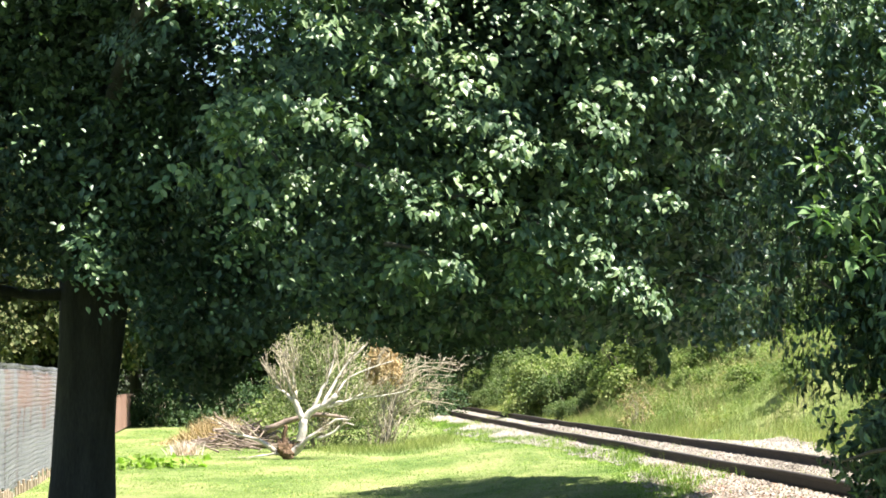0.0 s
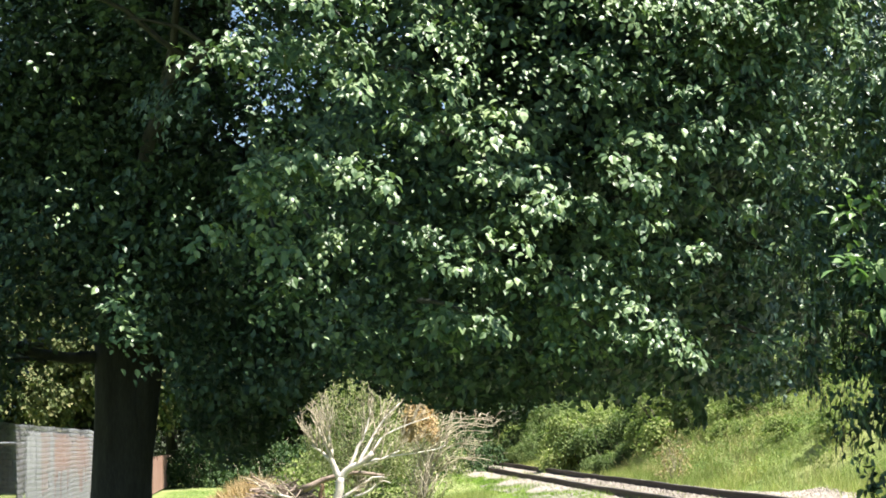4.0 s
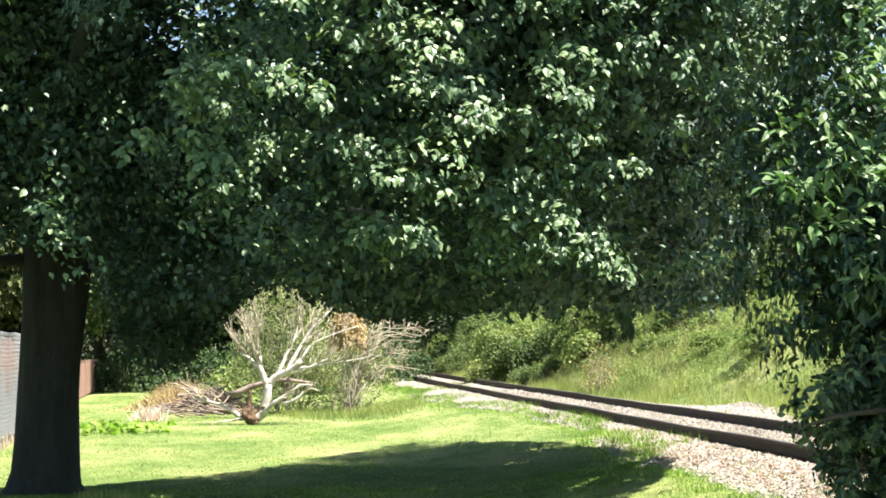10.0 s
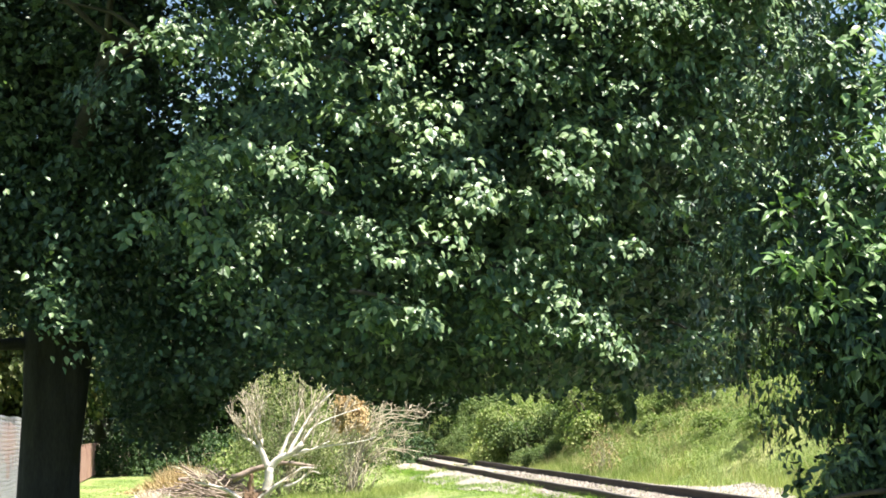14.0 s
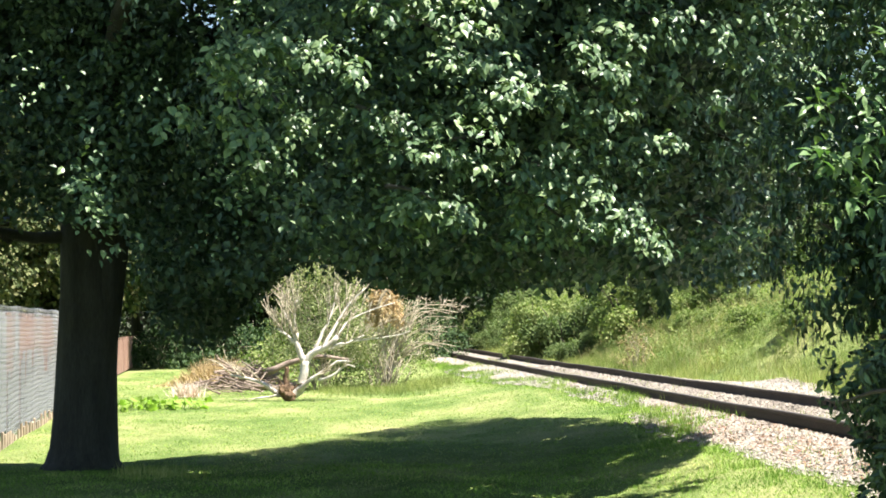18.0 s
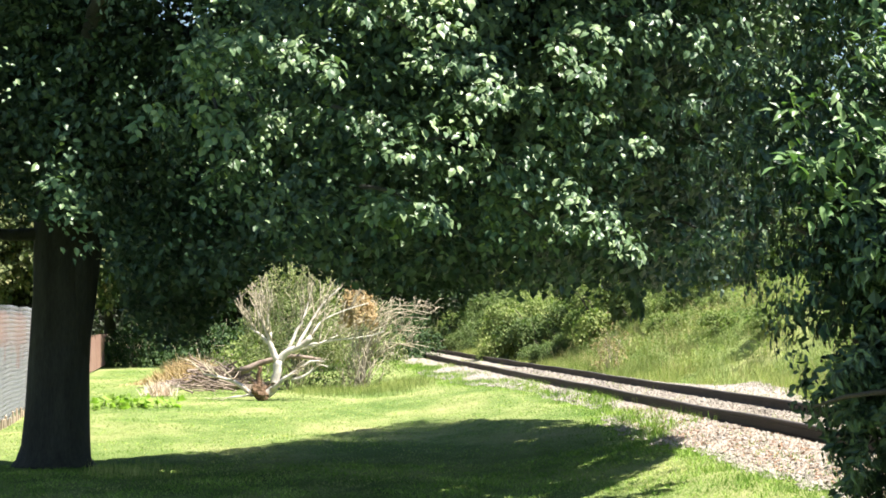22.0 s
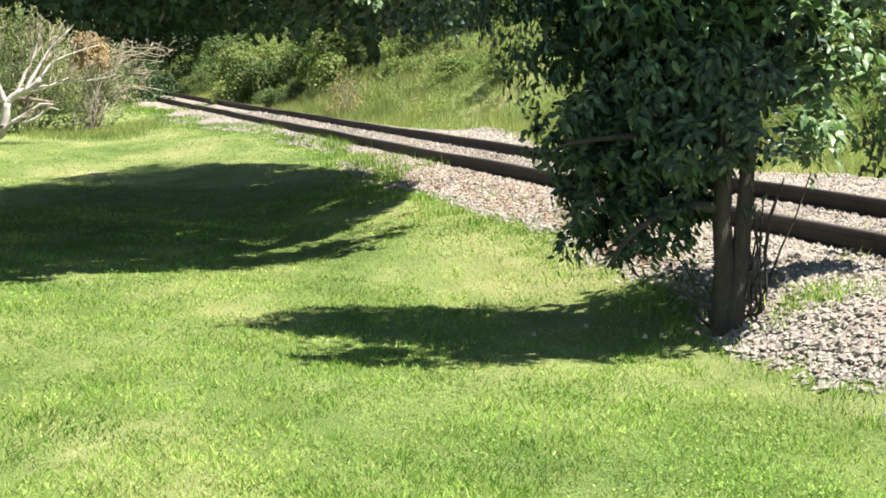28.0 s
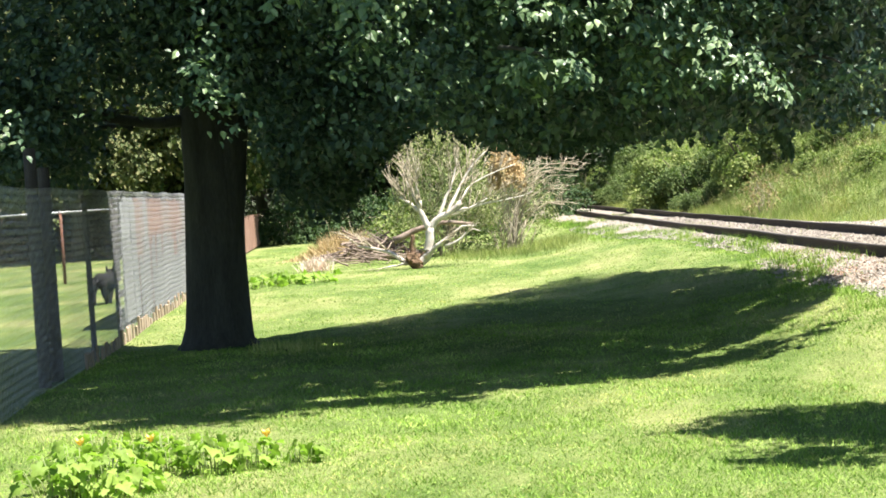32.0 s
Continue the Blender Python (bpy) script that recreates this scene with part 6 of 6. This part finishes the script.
# the mown lawn, blade by blade
def mown(name, label, n, mat, dry, y0, y1, power, tall, wide):
    gy = y0 + (y1 - y0) * rng.uniform(size=n) ** power
    gx = rng.uniform(-0.36, 0.44, n) * (gy + 2.0)
    u = gx - rail_x(gy)
    long = 0.3 if y0 > 12 else 1.0
    patch = wavy(gx * 0.9, gy * 0.55 * long, 1.0, 3.0) + 0.8 * wavy(gx * 3.1, gy * 1.9 * long, 1.0, 8.0)
    ok = (u < edge_u(gy) + 0.03 * rng.normal(size=n)) & (gx > -3.5 - 0.115 * (gy - 8))
    ok &= (patch > 0.15 + 0.35 * rng.normal(size=n)) if dry else (patch < 0.55 + 0.4 * rng.normal(size=n))
    gx, gy = gx[ok], gy[ok]
    m = len(gx)
    lift = 1.0 + 0.5 * wavy(gx * 1.9, gy * 1.5, 1.0, 6.0) + 0.45 * wavy(gx * 6.0, gy * 5.0, 1.0, 1.0)
    ax = unit(np.array([0, 0, 1.0]) + rng.normal(size=(m, 3)) * np.array([0.85, 0.85, 0.05]))
    v, f = scatter(np.stack([gx, gy, ground_z(gx, gy) - 0.004], -1), ax, rand_dirs(m), tall * rng.uniform(0.45, 1.2, m) * np.maximum(lift, 0.3), BLADE_V, BLADE_F, wide * (0.6 + 0.06 * gy))
    tagged(put(name, mesh_np(name, v, f, mat)), label, "grass", kind="stuff")


mown("lawn_grass", "short mown green grass", 330000, MAT["blade"], False, 5.6, 20.0, 1.5, 0.036, 0.0055)
mown("dry_grass", "lighter dry blades in the mown lawn", 150000, MAT["dry_blade"], True, 5.6, 20.0, 1.5, 0.032, 0.0055)
mown("far_dry_grass", "lighter dry grass farther off on the lawn", 90000, MAT["dry_blade"], True, 18.0, 60.0, 1.3, 0.026, 0.0075)
mown("far_grass", "short mown grass farther off on the lawn", 90000, MAT["blade"], False, 18.0, 60.0, 1.3, 0.028, 0.0075)


n = 36000
gy = 5.6 + 12.0 * rng.uniform(size=n) ** 1.4
gx = rng.uniform(-0.36, 0.44, n) * (gy + 2.0)
patch = wavy(gx * 1.1, gy * 0.9, 1.0, 2.0) + 0.7 * wavy(gx * 3.7, gy * 2.9, 1.0, 5.0)
ok = (gx - rail_x(gy) < edge_u(gy) - 0.05) & (gx > -3.4 - 0.115 * (gy - 8)) & (patch > 0.25 + 0.35 * rng.normal(size=n))
gx, gy = gx[ok], gy[ok]
v, f = scatter(np.stack([gx, gy, ground_z(gx, gy) + 0.028 * rng.uniform(0.2, 1.2, len(gx))], -1), rand_dirs(len(gx)) * np.array([1, 1, 0.3]), np.array([[0, 0, 1.0]]) + 0.5 * rand_dirs(len(gx)), 0.016 * rng.uniform(0.6, 1.4, len(gx)), LEAF2_V, LEAF2_F)
tagged(put("clover", mesh_np("clover", v, f, MAT["clover"])), "darker green clover leaves in patches of the lawn", "clover", kind="stuff")


def clover_flower():
    root = tagged(new("clover_flower"), "pale clover flower on a thin stalk in the lawn", "flower")
    v, f = tube([(0, 0, -0.01), (0.004, 0, 0.05), (0.002, 0, 0.085)], [0.0022, 0.002, 0.0018], 5)
    put("stalk", mesh_np("stalk", v, f, MAT["clover"], True), root)
    n = 40
    d = rand_dirs(n)
    v, f = scatter(d * 0.004 + np.array([0.002, 0, 0.088]), d + np.array([0, 0, 0.3]), rand_dirs(n), np.full(n, 0.011), LEAF2_V, LEAF2_F)
    put("flower_head", mesh_np("flower_head", v, f, MAT["pink_leaf"]), root)
    return root


flower = clover_flower()
for k, (x, y) in enumerate(((2.40, 10.25), (2.62, 9.80), (2.72, 9.82), (2.05, 9.95), (2.88, 9.72))):
    m = pose(x, y, float(ground_z(np.array(x), np.array(y))), 0, 0, 70 * k)
    if k:
        tagged(copy_thing(flower, m), group="clover flowers in the lawn")
    else:
        flower.matrix_basis = m
        tagged(flower, group="clover flowers in the lawn")


# ---- loose stones ----
def stone_mesh():
    """A flat broken stone of eight faces."""
    v = np.array([(0.5, 0, 0), (0, 0.5, 0), (-0.5, 0, 0), (0, -0.5, 0), (0.08, 0.05, 0.26), (0, 0, -0.30)], float)
    v = v * rng.uniform(0.7, 1.3, v.shape) + 0.09 * rng.normal(size=v.shape)
    f = np.array([(0, 1, 4), (1, 2, 4), (2, 3, 4), (3, 0, 4), (1, 0, 5), (2, 1, 5), (3, 2, 5), (0, 3, 5)])
    return v, f


def stones():
    shapes = [stone_mesh() for _ in range(8)]
    def spread(n, y0, y1, power):
        y = y0 + (y1 - y0) * rng.uniform(size=n) ** power
        e = edge_u(y) - 0.06 * np.abs(rng.normal(size=n))
        uu = e + (far_edge_u(y) - 0.2 - e) * rng.uniform(size=n) ** 1.25
        return y, uu
    def heights(y, uu):
        g = ground_z(rail_x(y) + uu, y)
        return np.where(uu > edge_u(y), ballast_z(uu, y), g)
    # joined rest
    y, uu = spread(120000, 7.0, 50, 1.8)
    ok = (np.abs(uu) > 0.075) & (np.abs(uu - GAUGE) > 0.075)
    y, uu = y[ok], uu[ok]
    ch = []
    which = rng.integers(0, 8, len(y))
    for k in range(8):
        i = np.flatnonzero(which == k)
        sv, sf = shapes[k]
        a = rng.uniform(0, 6.28, len(i))
        s = (0.026 + 0.0008 * y[i]) * rng.uniform(0.55, 1.6, len(i))
        vx = sv[None, :, 0] * np.cos(a)[:, None] - sv[None, :, 1] * np.sin(a)[:, None]
        vy = sv[None, :, 0] * np.sin(a)[:, None] + sv[None, :, 1] * np.cos(a)[:, None]
        vv = np.stack([vx, vy, np.repeat(sv[None, :, 2], len(i), 0)], -1) * s[:, None, None]
        c = np.stack([rail_x(y[i]) + uu[i], y[i], heights(y[i], uu[i]) + 0.08 * s], -1)
        ch.append(((vv + c[:, None]).reshape(-1, 3), (sf[None] + (np.arange(len(i)) * len(sv))[:, None, None]).reshape(-1, 3)))
    v, f = joined(ch)
    me = mesh_np("loose_stones", v, f, MAT["stone"])
    me.materials.append(MAT["dirty_stone"])
    mid = v[f].mean(1)
    mu = mid[:, 0] - rail_x(mid[:, 1])
    me.polygons.foreach_set("material_index", ((mu > 0.03) & (mu < GAUGE + 0.25)).astype(np.int32))
    tagged(put("loose_stones", me, ballast_ob), kind="stuff")
    # the nearest ones, one by one
    meshes = [mesh_np("stone", sv, sf, MAT["stone"]) for sv, sf in shapes]
    y, uu = spread(290, 7.8, 12.5, 1.0)
    uu = edge_u(y) - 0.12 + 1.3 * rng.uniform(size=290)
    z = heights(y, uu)
    for k in range(290):
        s = 0.042 * rng.uniform(0.7, 1.5)
        put("stone", meshes[k % 8], ballast_ob, pose(float(rail_x(y[k]) + uu[k]), float(y[k]), float(z[k]) + 0.3 * s, rng.uniform(-20, 20), rng.uniform(-20, 20), rng.uniform(0, 360)) @ Matrix.Scale(s, 4))


stones()


def motions():
    """The dog trots along behind the fence."""
    rows = [(0.0, -10.6, 27.0, 50.0), (29.0, -10.6, 27.0, 50.0), (30.4, -7.65, 26.6, 70.0), (31.0, -7.08, 27.15, 78.0), (31.3, -6.94, 27.3, 82.0), (31.5, -7.10, 28.2, 86.0), (31.7, -7.22, 29.1, 86.0), (31.9, -7.31, 29.9, 84.0), (32.0, -7.42, 30.4, 84.0)]
    walk(dog_ob, [(t, pose(x, y, 0.0, 0, 0, a)) for t, x, y, a in rows])
    for k, leg in enumerate(dog_legs):
        lr = [(0.0, leg.matrix_basis.copy()), (28.9, leg.matrix_basis.copy())]
        t, i = 29.1, 0
        while t <= 32.01:
            lr.append((round(t, 2), leg.matrix_basis.copy() @ pose(0, 0, 0, 0, (18 if (i + k + k // 2) % 2 else -18), 0)))
            t, i = t + 0.29, i + 1
        walk(leg, lr)


motions()
